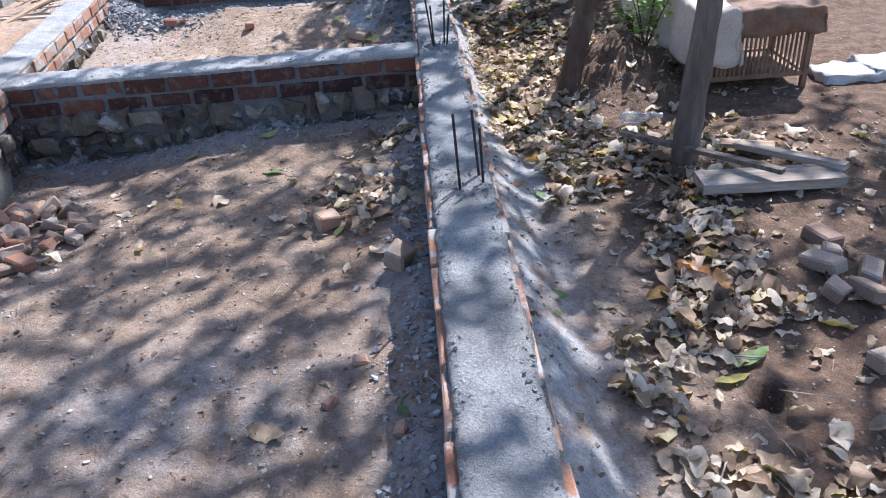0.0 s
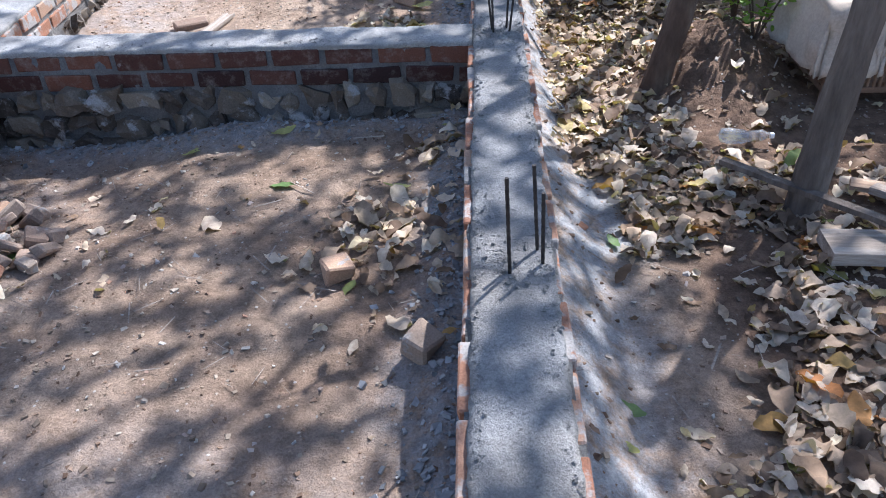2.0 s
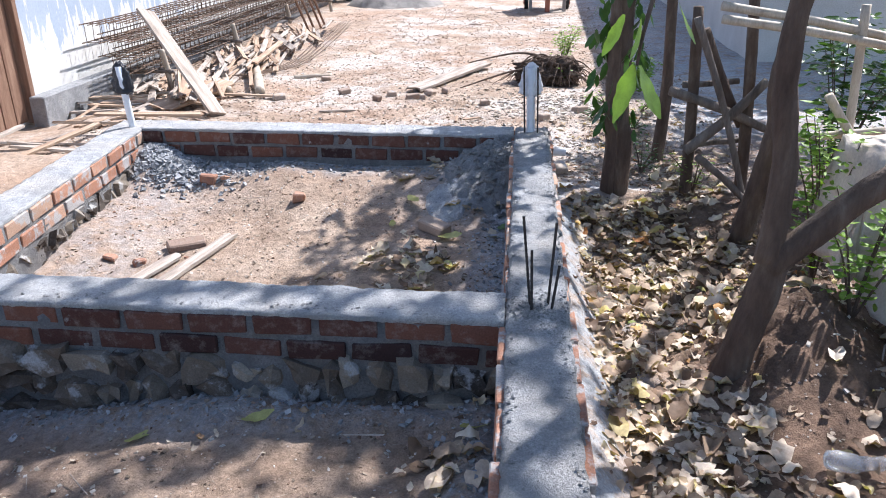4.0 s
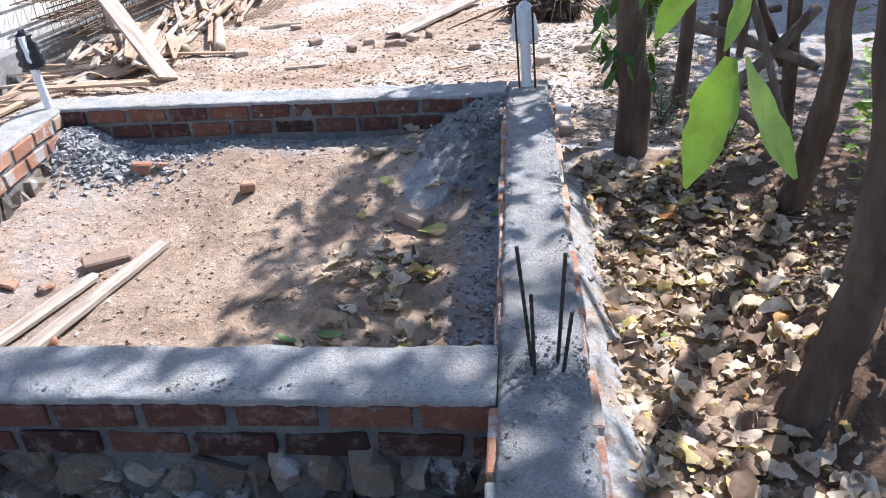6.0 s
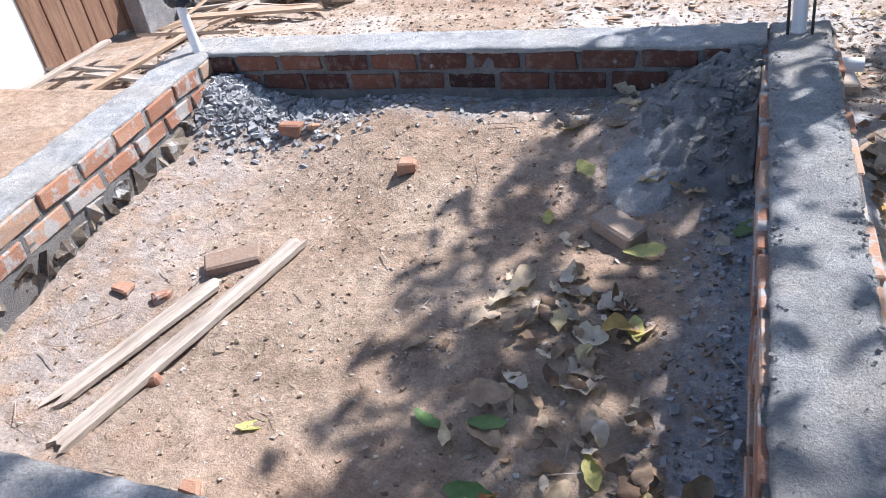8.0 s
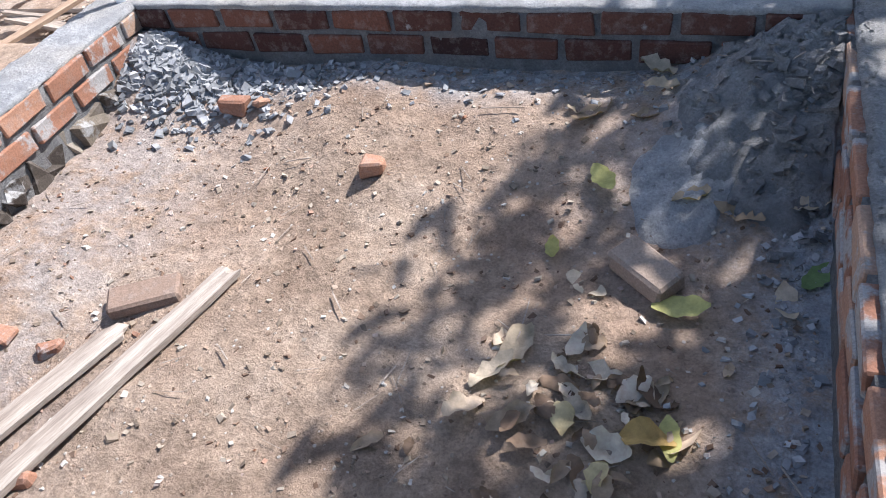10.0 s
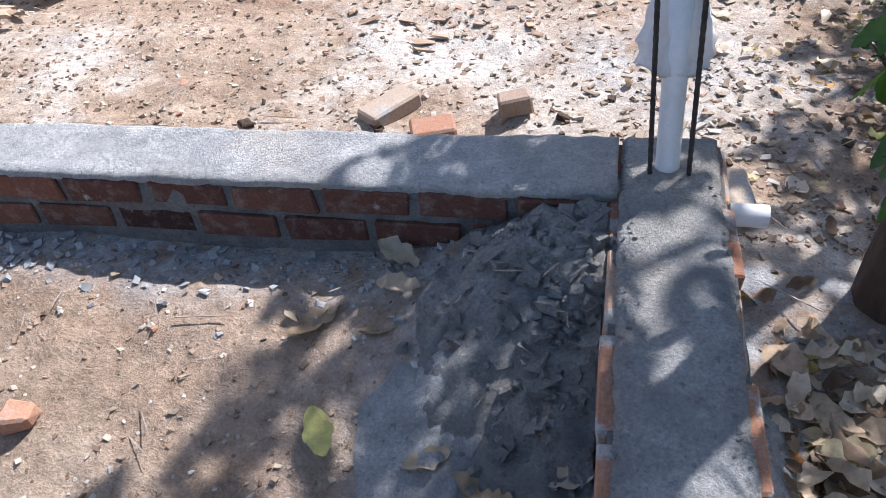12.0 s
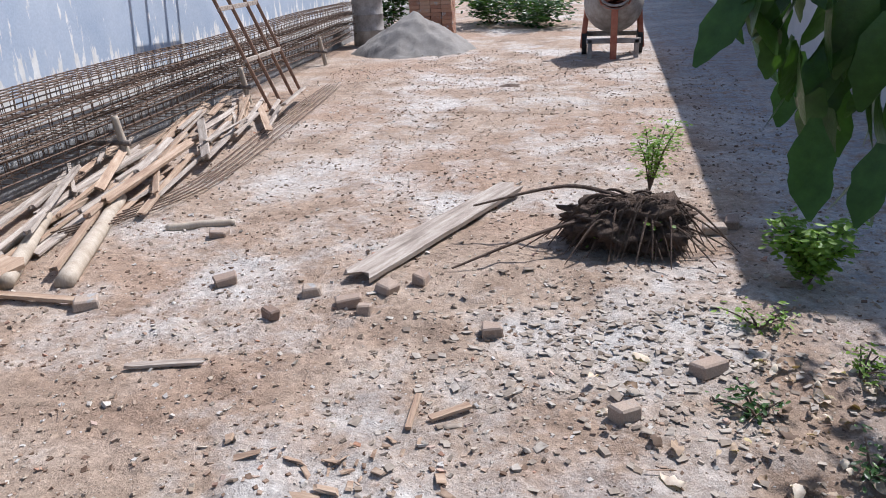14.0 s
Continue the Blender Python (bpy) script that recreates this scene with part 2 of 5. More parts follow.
DRY = m_leaf("dry_leaf", [(0.0, (0.11, 0.07, 0.048)), (0.25, (0.29, 0.195, 0.13)), (0.55, (0.49, 0.375, 0.275)), (0.90, (0.66, 0.56, 0.455)), (0.955, (0.46, 0.36, 0.13)), (0.985, (0.42, 0.17, 0.06)), (1.0, (0.22, 0.28, 0.10))], 0.7, 0.12)
DRYONE = m_leaf("dry_leaf_single", [(0.0, (0.28, 0.20, 0.13)), (0.5, (0.42, 0.33, 0.235)), (1.0, (0.54, 0.46, 0.36))], 0.7, 0.1, False)
YELLOWLEAF = m_leaf("yellow_leaf", [(0.0, (0.38, 0.34, 0.11)), (1.0, (0.46, 0.45, 0.18))], 0.5, 0.15, False)
GREENLEAF = m_leaf("green_leaf", [(0.0, (0.09, 0.17, 0.05)), (1.0, (0.19, 0.27, 0.11))], 0.45, 0.15, False)
CROWNLEAF = m_leaf("tree_leaf", [(0.0, (0.026, 0.058, 0.018)), (0.55, (0.045, 0.095, 0.028)), (1.0, (0.09, 0.17, 0.04))], 0.3, 0.22)
BRIGHTLEAF = m_leaf("young_leaf", [(0.0, (0.12, 0.21, 0.035)), (1.0, (0.22, 0.33, 0.06))], 0.5, 0.25)
ROOT = m_simple("root_earth", [(0.3, (0.06, 0.04, 0.03)), (0.7, (0.16, 0.11, 0.08))], 10, bump=1.0, dist=0.02)
PAINT = m_wallpaint()
HOUSEWALL = m_simple("house_plaster", [(0.3, (0.5, 0.48, 0.45)), (0.7, (0.62, 0.6, 0.57))], 2)
ROOFTILE = m_simple("roof_tile", [(0.3, (0.25, 0.12, 0.08)), (0.7, (0.34, 0.18, 0.12))], 4)
POLY = Mat("clear_plastic", 0.08)
POLY.color((0.85, 0.87, 0.88))
POLY.b.inputs["Transmission Weight"].default_value = 0.7
POLY.b.inputs["Alpha"].default_value = 0.75
POLY = POLY.m


# ---- mesh helpers ----
def mesh_of(name, verts, faces, mat, smooth=False):
    me = bpy.data.meshes.new(name)
    me.from_pydata([tuple(v) for v in verts], [], faces)
    if mat:
        me.materials.append(mat)
    if smooth:
        me.polygons.foreach_set("use_smooth", [True] * len(me.polygons))
    me.update()
    return me


def part(name, bm, mat, parent, label="", smooth=False):
    me = bpy.data.meshes.new(name)
    bmesh.ops.recalc_face_normals(bm, faces=bm.faces)
    bm.to_mesh(me)
    bm.free()
    me.materials.append(mat)
    if smooth:
        me.polygons.foreach_set("use_smooth", [True] * len(me.polygons))
    ob = new(name, me)
    ob.parent = parent
    if label:
        tagged(ob, label)
    return ob


def empty(name, loc, label, category, group="", kind=""):
    e = new(name)
    e.location = loc
    e.empty_display_size = 0.05
    bpy.context.view_layer.update()
    return tagged(e, label, category, group, kind)


def thing(name, bm, mat, label, category, group="", kind="", smooth=False):
    ob = part(name, bm, mat, None, "", smooth)
    return tagged(ob, label, category, group, kind)


def box(bm, m, sx, sy, sz, bevel=0.0, jitter=0.0, r=rng):
    g = bmesh.ops.create_cube(bm, size=1.0)
    vs = g["verts"]
    for v in vs:
        v.co = Vector((v.co.x * sx, v.co.y * sy, v.co.z * sz))
        if jitter:
            v.co += Vector((r.uniform(-1, 1), r.uniform(-1, 1), r.uniform(-1, 1))) * jitter
    if bevel:
        es = list({e for v in vs for e in v.link_edges})
        out = bmesh.ops.bevel(bm, geom=es, offset=bevel, segments=1, affect="EDGES")
        vs = list({v for f in out["faces"] for v in f.verts} | {v for v in vs if v.is_valid})
    bmesh.ops.transform(bm, matrix=m, verts=vs)
    return vs


def tube(bm, pts, radii, seg=10, rough=0.0, cap=True):
    """A tapered tube along points."""
    rings = []
    pts = [Vector(p) for p in pts]
    up = Vector((0.31, 0.95, 0.1)).normalized()
    for i, p in enumerate(pts):
        d = (pts[min(i + 1, len(pts) - 1)] - pts[max(i - 1, 0)]).normalized()
        a = d.cross(up)
        if a.length < 0.1:
            a = d.cross(Vector((1, 0, 0)))
        a.normalize()
        b = d.cross(a)
        r = radii[i] if isinstance(radii, (list, tuple)) else radii
        ring = []
        for k in range(seg):
            t = 2 * math.pi * k / seg
            q = a * math.cos(t) + b * math.sin(t)
            rr = r * (1 + rough * noise.noise((p + q * r) * 9.0) * 2)
            ring.append(bm.verts.new(p + q * rr))
        rings.append(ring)
    for r0, r1 in zip(rings, rings[1:]):
        for k in range(seg):
            bm.faces.new((r0[k], r0[(k + 1) % seg], r1[(k + 1) % seg], r1[k]))
    if cap:
        bm.faces.new(rings[0][::-1])
        bm.faces.new(rings[-1])


def bezier(pts, n=8):
    """Points along a smooth line through pts."""
    pts = [Vector(p) for p in pts]
    out = []
    for i in range(len(pts) - 1):
        p0, p1, p2, p3 = pts[max(i - 1, 0)], pts[i], pts[i + 1], pts[min(i + 2, len(pts) - 1)]
        for k in range(n):
            t = k / n
            out.append(0.5 * (2 * p1 + (p2 - p0) * t + (2 * p0 - 5 * p1 + 4 * p2 - p3) * t * t + (3 * p1 - p0 - 3 * p2 + p3) * t ** 3))
    return out + [pts[-1]]


def rad(a, b, n):
    return [lerp(a, b, i / (n - 1)) for i in range(n)]


def leaf_shape(length, width, curl, fold, n=5, r=rng):
    """Vertices and faces of one pointed, curled leaf from its stalk along +y, three across."""
    vs, fs = [], []
    tw = r.uniform(-0.5, 0.5)
    for i in range(n + 1):
        t = i / n
        w = width * (math.sin(math.pi * min(1.0, t * 0.93 + 0.05)) ** 0.8) * 0.5 * (1 + 0.12 * math.sin(t * 17 + tw * 9))
        ang = curl * t
        y = length * (math.sin(ang) / curl if abs(curl) > 0.01 else t)
        z = length * ((1 - math.cos(ang)) / curl if abs(curl) > 0.01 else 0)
        for sgn in (-1, 0, 1):
            a = tw * t
            vs.append(Vector((sgn * w * math.cos(a), y, z + abs(sgn) * w * fold + sgn * w * math.sin(a))))
    back = Matrix.Rotation(-curl * 0.5, 3, "X")
    vs = [back @ v for v in vs]
    for i in range(n):
        for k in range(2):
            a = i * 3 + k
            fs.append((a, a + 1, a + 4, a + 3))
    return vs, fs


class Heap:
    """Gathers many small pieces into one mesh."""

    def __init__(self):
        self.v, self.f = [], []

    def add(self, vs, fs, m):
        o = len(self.v)
        self.v += [m @ v for v in vs]
        self.f += [tuple(i + o for i in f) for f in fs]

    def make(self, name, mat, label, category, parent=None, kind="stuff", smooth=True):
        ob = new(name, mesh_of(name, self.v, self.f, mat, smooth))
        ob.parent = parent
        return tagged(ob, label, category if parent is None else "", "", kind)


def spin(p, r=rng, tilt=0.5, s=1.0):
    return Matrix.Translation(p) @ Euler((r.uniform(-tilt, tilt), r.uniform(-tilt, tilt), r.uniform(0, 6.283))).to_matrix().to_4x4() @ Matrix.Scale(s, 4)


def pebble_shape(r=rng):
    """An angular chip: a cube with pushed corners."""
    sx, sy, sz = r.uniform(0.6, 1.2), r.uniform(0.45, 0.9), r.uniform(0.15, 0.5)
    vs = [Vector((x * sx, y * sy, z * sz)) * r.uniform(0.45, 1.1) for x in (-0.5, 0.5) for y in (-0.5, 0.5) for z in (-0.5, 0.5)]
    return vs, [(0, 1, 3, 2), (4, 6, 7, 5), (0, 4, 5, 1), (2, 3, 7, 6), (0, 2, 6, 4), (1, 5, 7, 3)]


# ---- the ground ----
X_IN, X_OUT = 0.0, 0.25
Y_CROSS, Y_FAR, WALL_T, TOP = 4.522, 7.09, 0.23, 0.40


def left_x(y):
    return -2.28 - 0.103 * (y - 4.46)


def smooth(a, b, x):
    t = min(1.0, max(0.0, (x - a) / (b - a)))
    return t * t * (3 - 2 * t)


def bump(x, y, cx, cy, rx, ry):
    return math.exp(-((x - cx) / rx) ** 2 - ((y - cy) / ry) ** 2)


def ground_z(x, y):
    far = max(abs(x), abs(y - 6))
    z = 0.02 * noise.noise((x * 0.8, y * 0.8, 3)) + 0.014 * noise.noise((x * 3, y * 3, 7))
    if far < 16:
        z += 0.011 * noise.noise((x * 9, y * 9, 1)) + 0.008 * abs(noise.noise((x * 21, y * 21, 5))) + 0.003 * noise.noise((x * 47, y * 47, 9))
    if y < Y_FAR + 0.12:
        if x > 0.12:
            fade = 1 - smooth(6.4, Y_FAR + 0.1, y)
            z += (1 - fade) * (-0.04 * smooth(0.3, 0.9, x) + 0.02)
            z += fade * lerp(0.06, -0.11, smooth(0.25, 0.55, x)) - 0.09 * smooth(4.7, 5.6, y) * (1 - smooth(0.9, 1.3, x)) * smooth(0.3, 0.6, x) * (1 - smooth(6.2, 7.0, y))
            z += 0.30 * bump(x, y, 1.28, 5.25, 0.36, 0.42) * (1 + 0.25 * noise.noise((x * 14, y * 14, 2)))
            z += 0.03 * bump(x, y, 1.04, 2.16, 0.10, 0.10) - 0.13 * smooth(0.25, 0.75, bump(x, y, 1.04, 2.16, 0.06, 0.06))
        elif x > left_x(y) - 0.1:
            if y < Y_CROSS + 0.1:
                z += -0.12 * smooth(-0.9, -1.9, x) * smooth(2.6, 4.2, y) + 0.03
                z += 0.05 * bump(x, y, -0.05, y, 0.11, 1) + 0.05 * bump(x, y, -1.9, 3.5, 0.35, 0.4)
                z += 0.035 * bump(x, y, x, 4.43, 1, 0.09)
            else:
                z += 0.15 * smooth(6.3, 7.0, y) * smooth(-2.3, -1.4, x) + 0.02 + 0.03 * bump(x, y, -1.3, 6.4, 0.4, 0.4)
                z -= 0.05 * smooth(6.0, 5.2, y)
                z += 0.20 * bump(x, y, -0.02, 7.05, 0.36, 0.42)
                z += 0.20 * bump(x, y, -2.5, 7.05, 0.55, 0.26) + 0.08 * bump(x, y, left_x(y), y, 0.3, 1)
        else:
            z += 0.16 * smooth(4.0, 6.0, y)
    else:
        z += 0.05 * max(0, noise.noise((x * 4.5, y * 4.5, 8)) - 0.15) * (1 - smooth(9, 13, y)) + 0.02 + 0.10 * bump(x, y, -3.2, 8.0, 0.8, 0.7) + 0.03 * bump(x, y, -0.5, 7.8, 0.8, 0.3)
        z -= 0.05 * smooth(0.3, 0.9, x) * (1 - smooth(8.5, 10, y))
    return z


def axis(lo, hi, step, reach):
    out = [lo + i * step for i in range(int((hi - lo) / step) + 1)]
    s, a, b = step, [], []
    v = lo
    while v > lo - reach:
        s *= 1.22
        v -= s
        a.append(v)
    s, v = step, out[-1]
    while v < hi + reach:
        s *= 1.22
        v += s
        b.append(v)
    return a[::-1] + out + b


def build_ground():
    xs, ys = axis(-3.4, 2.8, 0.028, 500), axis(0.9, 11.5, 0.028, 500)
    nx = len(xs)
    vs = [(x, y, ground_z(x, y)) for y in ys for x in xs]
    fs = [(j * nx + i, j * nx + i + 1, (j + 1) * nx + i + 1, (j + 1) * nx + i) for j in range(len(ys) - 1) for i in range(nx - 1)]
    me = mesh_of("ground", vs, fs, EARTH, True)
    col = me.color_attributes.new("zone", "FLOAT_COLOR", "POINT")
    data = []
    for x, y, _ in vs:
        w = noise.noise((x * 1.7, y * 1.7, 0)) * 0.25
        dust = dark_soil = pale = 0.0
        if y < Y_FAR + 0.2:
            if x > 0.12:
                dust = 1 - smooth(0.42, 0.75, x + w)
                dark_soil = smooth(0.6, 1.0, x + w)
            else:
                near = min(abs(x), abs(y - Y_CROSS) if y < Y_CROSS + 0.1 else min(abs(y - Y_FAR), abs(y - Y_CROSS - WALL_T)))
                dust = 1 - smooth(0.05, 0.3, near + w * 0.5)
                dust = max(dust, 0.75 * bump(x, y, -0.9, 2.2, 0.8, 0.35), 0.45 * bump(x, y, left_x(y) + 0.2, y, 0.4, 1), 0.9 * bump(x, y, -0.25, 6.7, 0.3, 0.35))
                dust *= smooth(left_x(y) - 0.1, left_x(y), x)
                # near pit floor darker all over, fading out past the cross wall
                dark_soil = 0.35 * smooth(5.0, 4.2, y) * smooth(left_x(y) - 0.1, left_x(y), x)
        else:
            pale = 1 - smooth(1.0, 2.2, abs(x + 0.5 - 0.25 * (y - 10) * 0.2) * 0.6 + w)
            pale = max(pale, 0.5)
            dust = bump(x, y, 0.2, 8.35, 0.45, 0.3) + smooth(1.0, 1.7, x + w)
            dark_soil = smooth(0.5, 1.0, x + w) * (1 - smooth(8.3, 9.6, y)) * 0.8
        data += [min(1, dust), min(1, dark_soil), pale, 1]
    col.data.foreach_set("color", data)
    return tagged(new("ground", me), "trodden brown earth with cement dust, grit and litter", "ground", "", "structure")


build_ground()


# ---- foundation walls ----
def wall_frame(p0, p1):
    """Local frame: u along the wall, v into it from its seen face, w up."""
    d = Vector((p1[0] - p0[0], p1[1] - p0[1], 0))
    u = d.normalized()
    v = Vector((-u.y, u.x, 0))
    m = Matrix(((u.x, v.x, 0, p0[0]), (u.y, v.y, 0, p0[1]), (0, 0, 1, 0), (0, 0, 0, 1)))
    return m, d.length


def slab(name, m, length, thick, z0, z1, over, mat, parent, label, seed):
    """The concrete cap: an uneven strip with ragged edges."""
    n = max(4, int(length / 0.018))
    across = 15
    vs, fs = [], []
    for i in range(n + 1):
        u = length * i / n
        e0 = -over + 0.006 * noise.noise((u * 9, seed, 0)) + 0.005 * noise.noise((u * 31, seed, 3)) + 0.004 * noise.noise((u * 85, seed, 4))
        e1 = thick + over + 0.006 * noise.noise((u * 8, seed, 9)) + 0.005 * noise.noise((u * 29, seed, 5)) + 0.004 * noise.noise((u * 80, seed, 6))
        row = []
        for k in range(across):
            v = lerp(e0, e1, k / (across - 1))
            rnd = 0.008 if k in (0, across - 1) else 0.0
            row.append(Vector((u, v, z1 - rnd + 0.006 * noise.noise((u * 5, v * 7, seed)) + 0.005 * noise.noise((u * 19, v * 24, seed)) + 0.0035 * noise.noise((u * 55, v * 55, seed)))))
        lo0 = Vector((u, e0 + 0.006, z0 + 0.004 * noise.noise((u * 38, seed, 11))))
        lo1 = Vector((u, e1 - 0.006, z0 + 0.004 * noise.noise((u * 38, seed, 13))))
        vs += [lo0] + row + [lo1]
    w = across + 2
    for i in range(n):
        for k in range(w - 1):
            a = i * w + k
            fs.append((a, a + w, a + w + 1, a + 1))
    fs.append(tuple(range(w)))
    fs.append(tuple(n * w + k for k in range(w))[::-1])
    ob = new(name, mesh_of(name, [m @ v for v in vs], fs, mat, True))
    ob.parent = parent
    return tagged(ob, label)


BRICK_MESHES = {}


def brick_mesh(length, mat, k):
    key = (round(length, 3), mat.name, k)
    if key not in BRICK_MESHES:
        r = random.Random(hash((round(length * 1000), k)) & 1023)
        bm = bmesh.new()
        box(bm, Matrix(), length, 0.10, 0.073, 0.005, 0.006, r)
        me = bpy.data.meshes.new("brick")
        bmesh.ops.recalc_face_normals(bm, faces=bm.faces)
        bm.to_mesh(me)
        bm.free()
        me.materials.append(mat)
        BRICK_MESHES[key] = me
    return BRICK_MESHES[key]


def courses(m, length, parent, mat, zs, shift, side=0.0, flip=1, r=rng):
    """Courses of bricks on one face; side: v of that face, flip 1 when the wall lies on +v."""
    pitch, ln = 0.2415, 0.220
    for c, z in enumerate(zs):
        u = -(shift[c % len(shift)])
        while u < length:
            a, b = max(u, 0.004), min(u + ln, length - 0.004)
            if b - a > 0.05:
                ob = new("brick", brick_mesh(b - a, mat, r.randrange(4)))
                ob.parent = parent
                ob.matrix_local = m @ pose((a + b) / 2, side + flip * (0.043 + r.uniform(-0.003, 0.004)), z + r.uniform(-0.002, 0.002), r.uniform(-1, 1), r.uniform(-0.7, 0.7), r.uniform(-0.6, 0.6))
            u += pitch


def core(name, m, length, v0, v1, z0, z1, mat, parent, seed):
    """Rough mortar body of a wall."""
    n, k = max(3, int(length / 0.05)), 10
    vs, fs = [], []
    for side, v in ((0, v0), (1, v1)):
        for i in range(n + 1):
            for j in range(k + 1):
                u, z = length * i / n, lerp(z0, z1, j / k)
                d = 0.009 * noise.noise((u * 14, z * 20, seed + side * 5)) + 0.004 * noise.noise((u * 45, z * 45, seed))
                vs.append(m @ Vector((u, v + d, z)))
    w, off = k + 1, (n + 1) * (k + 1)
    for i in range(n):
        for j in range(k):
            a = i * w + j
            fs += [(a, a + w, a + w + 1, a + 1), (off + a, off + a + 1, off + a + w + 1, off + a + w)]
        fs.append((i * w + k, (i + 1) * w + k, off + (i + 1) * w + k, off + i * w + k))
    for i in (0, n):
        fs.append(tuple([i * w + j for j in range(w)] + [off + i * w + j for j in range(k, -1, -1)]))
    ob = new(name, mesh_of(name, vs, fs, mat, True))
    ob.parent = parent
    return ob


def stones(m, length, parent, z_top, z_low, seed, side=0.0):
    """Rubble stones set in the foot of a wall."""
    r = random.Random(seed)
    z = z_top - 0.05
    while z > z_low:
        u = r.uniform(0, 0.05)
        while u < length - 0.05:
            w, h = r.uniform(0.06, 0.16), r.uniform(0.07, 0.12)
            bm = bmesh.new()
            bmesh.ops.create_cube(bm, size=1.0)
            bmesh.ops.subdivide_edges(bm, edges=bm.edges[:], cuts=1, use_grid_fill=True)
            q = Vector((r.uniform(0, 99), 0, 0))
            for v in bm.verts:
                far = max(0.5, v.co.length)
                v.co = v.co * (0.5 / far * 0.55 + 0.45) * (1 + 0.9 * noise.noise(v.co * 2.6 + q))
            bmesh.ops.transform(bm, matrix=Matrix.Diagonal((w * 1.15, 0.12, h * 1.15, 1)), verts=bm.verts)
            ob = part("stone", bm, STONE, parent)
            ob.matrix_local = m @ pose(u + w / 2, side + 0.022 + r.uniform(-0.02, 0.014), z + r.uniform(-0.022, 0.022), 0, r.uniform(-18, 18), 0)
            u += w + r.uniform(0.004, 0.035)
        z -= 0.115


def build_walls():
    # long beam that is walked on
    beam = empty("wall_beam", (0, 0, 0), "low brick foundation wall topped with grey concrete", "wall", "", "structure")
    m, n = wall_frame((X_OUT, -0.6), (X_OUT, Y_FAR + WALL_T))
    slab("cap", m, n, X_OUT, 0.374, TOP, -0.014, BEAMTOP, beam, "grey concrete screed with ragged edges", 1.3)
    core("core", m, n, 0.004, X_OUT - 0.004, -0.3, 0.376, MORTAR, beam, 2.0)
    courses(m, n, beam, SMEARED, (0.340, 0.251, 0.162), (0.02, 0.14))
    m2 = wall_frame((X_IN, Y_FAR + WALL_T), (X_IN, -0.6))[0]
    courses(m2, n, beam, SMEARED, (0.340, 0.251, 0.162), (0.10, 0.22))
    # cross wall between the two pits
    cross = empty("wall_cross", (-1.1, Y_CROSS, 0), "dark brick cross wall on rubble stones with concrete top", "wall", "", "structure")
    inv = Matrix.Translation((1.1, -Y_CROSS, 0))
    m, n = wall_frame((left_x(Y_CROSS) - 0.02, Y_CROSS), (0.008, Y_CROSS))
    m = inv @ m
    slab("cap", m, n, WALL_T, 0.376, TOP + 0.002, 0.004, CONCRETE, cross, "pale concrete capping with rough edge", 4.1)
    core("core", m, n, 0.004, WALL_T - 0.004, -0.35, 0.374, MORTAR, cross, 6.0)
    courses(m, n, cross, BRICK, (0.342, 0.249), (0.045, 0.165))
    stones(m, n, cross, 0.20, -0.16, 3)
    # far wall
    far = empty("wall_far", (-1.2, Y_FAR, 0), "low brick wall topped with pale concrete", "wall", "", "structure")
    inv = Matrix.Translation((1.2, -Y_FAR, 0))
    m, n = wall_frame((left_x(Y_FAR) - 0.02, Y_FAR), (0.008, Y_FAR))
    m = inv @ m
    slab("cap", m, n, WALL_T, 0.376, TOP + 0.001, 0.004, CONCRETE, far, "pale concrete capping", 8.2)
    core("core", m, n, 0.004, WALL_T - 0.004, -0.2, 0.374, MORTAR, far, 9.0)
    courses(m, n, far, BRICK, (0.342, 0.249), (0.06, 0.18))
    # left wall
    lw = empty("wall_left", (left_x(4), 4.0, 0), "sunlit orange brick wall with concrete top", "wall", "", "structure")
    inv = Matrix.Translation((-left_x(4), -4.0, 0))
    y1, y0 = Y_FAR + WALL_T, 0.2
    m, n = wall_frame((left_x(y1), y1), (left_x(y0), y0))
    # the seen face looks to +x, so the wall lies on the other side
    m = inv @ m @ Matrix.Diagonal((1, -1, 1, 1))
    slab("cap", m, n, WALL_T, 0.376, TOP - 0.002, 0.002, CONCRETE, lw, "dusty concrete capping", 12.5)
    core("core", m, n, 0.004, WALL_T - 0.004, -0.3, 0.374, MORTAR, lw, 13.0)
    mm = inv @ wall_frame((left_x(y1), y1), (left_x(y0), y0))[0]
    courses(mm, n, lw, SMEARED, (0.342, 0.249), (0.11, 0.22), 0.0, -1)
    stones(mm, n, lw, 0.19, 0.02, 8, -0.066)


build_walls()


# ---- trees ----
def at_ground(x, y, lift=0.0):
    return Vector((x, y, ground_z(x, y) + lift))


def leaf_cloud(points, size, mat, name, parent, r, droop=0.9, label=""):
    h = Heap()
    for p in points:
        ln = size * r.uniform(0.75, 1.25)
        vs, fs = leaf_shape(ln, ln * r.uniform(0.36, 0.48), r.uniform(0.3, 0.9), r.uniform(0.1, 0.35), 4, r)
        m = Matrix.Translation(p) @ Euler((-r.uniform(0.2, 1.0) * droop, r.uniform(-0.7, 0.7), r.uniform(0, 6.283))).to_matrix().to_4x4()
        h.add(vs, fs, m)
    return h.make(name, mat, label, "", parent, "stuff")


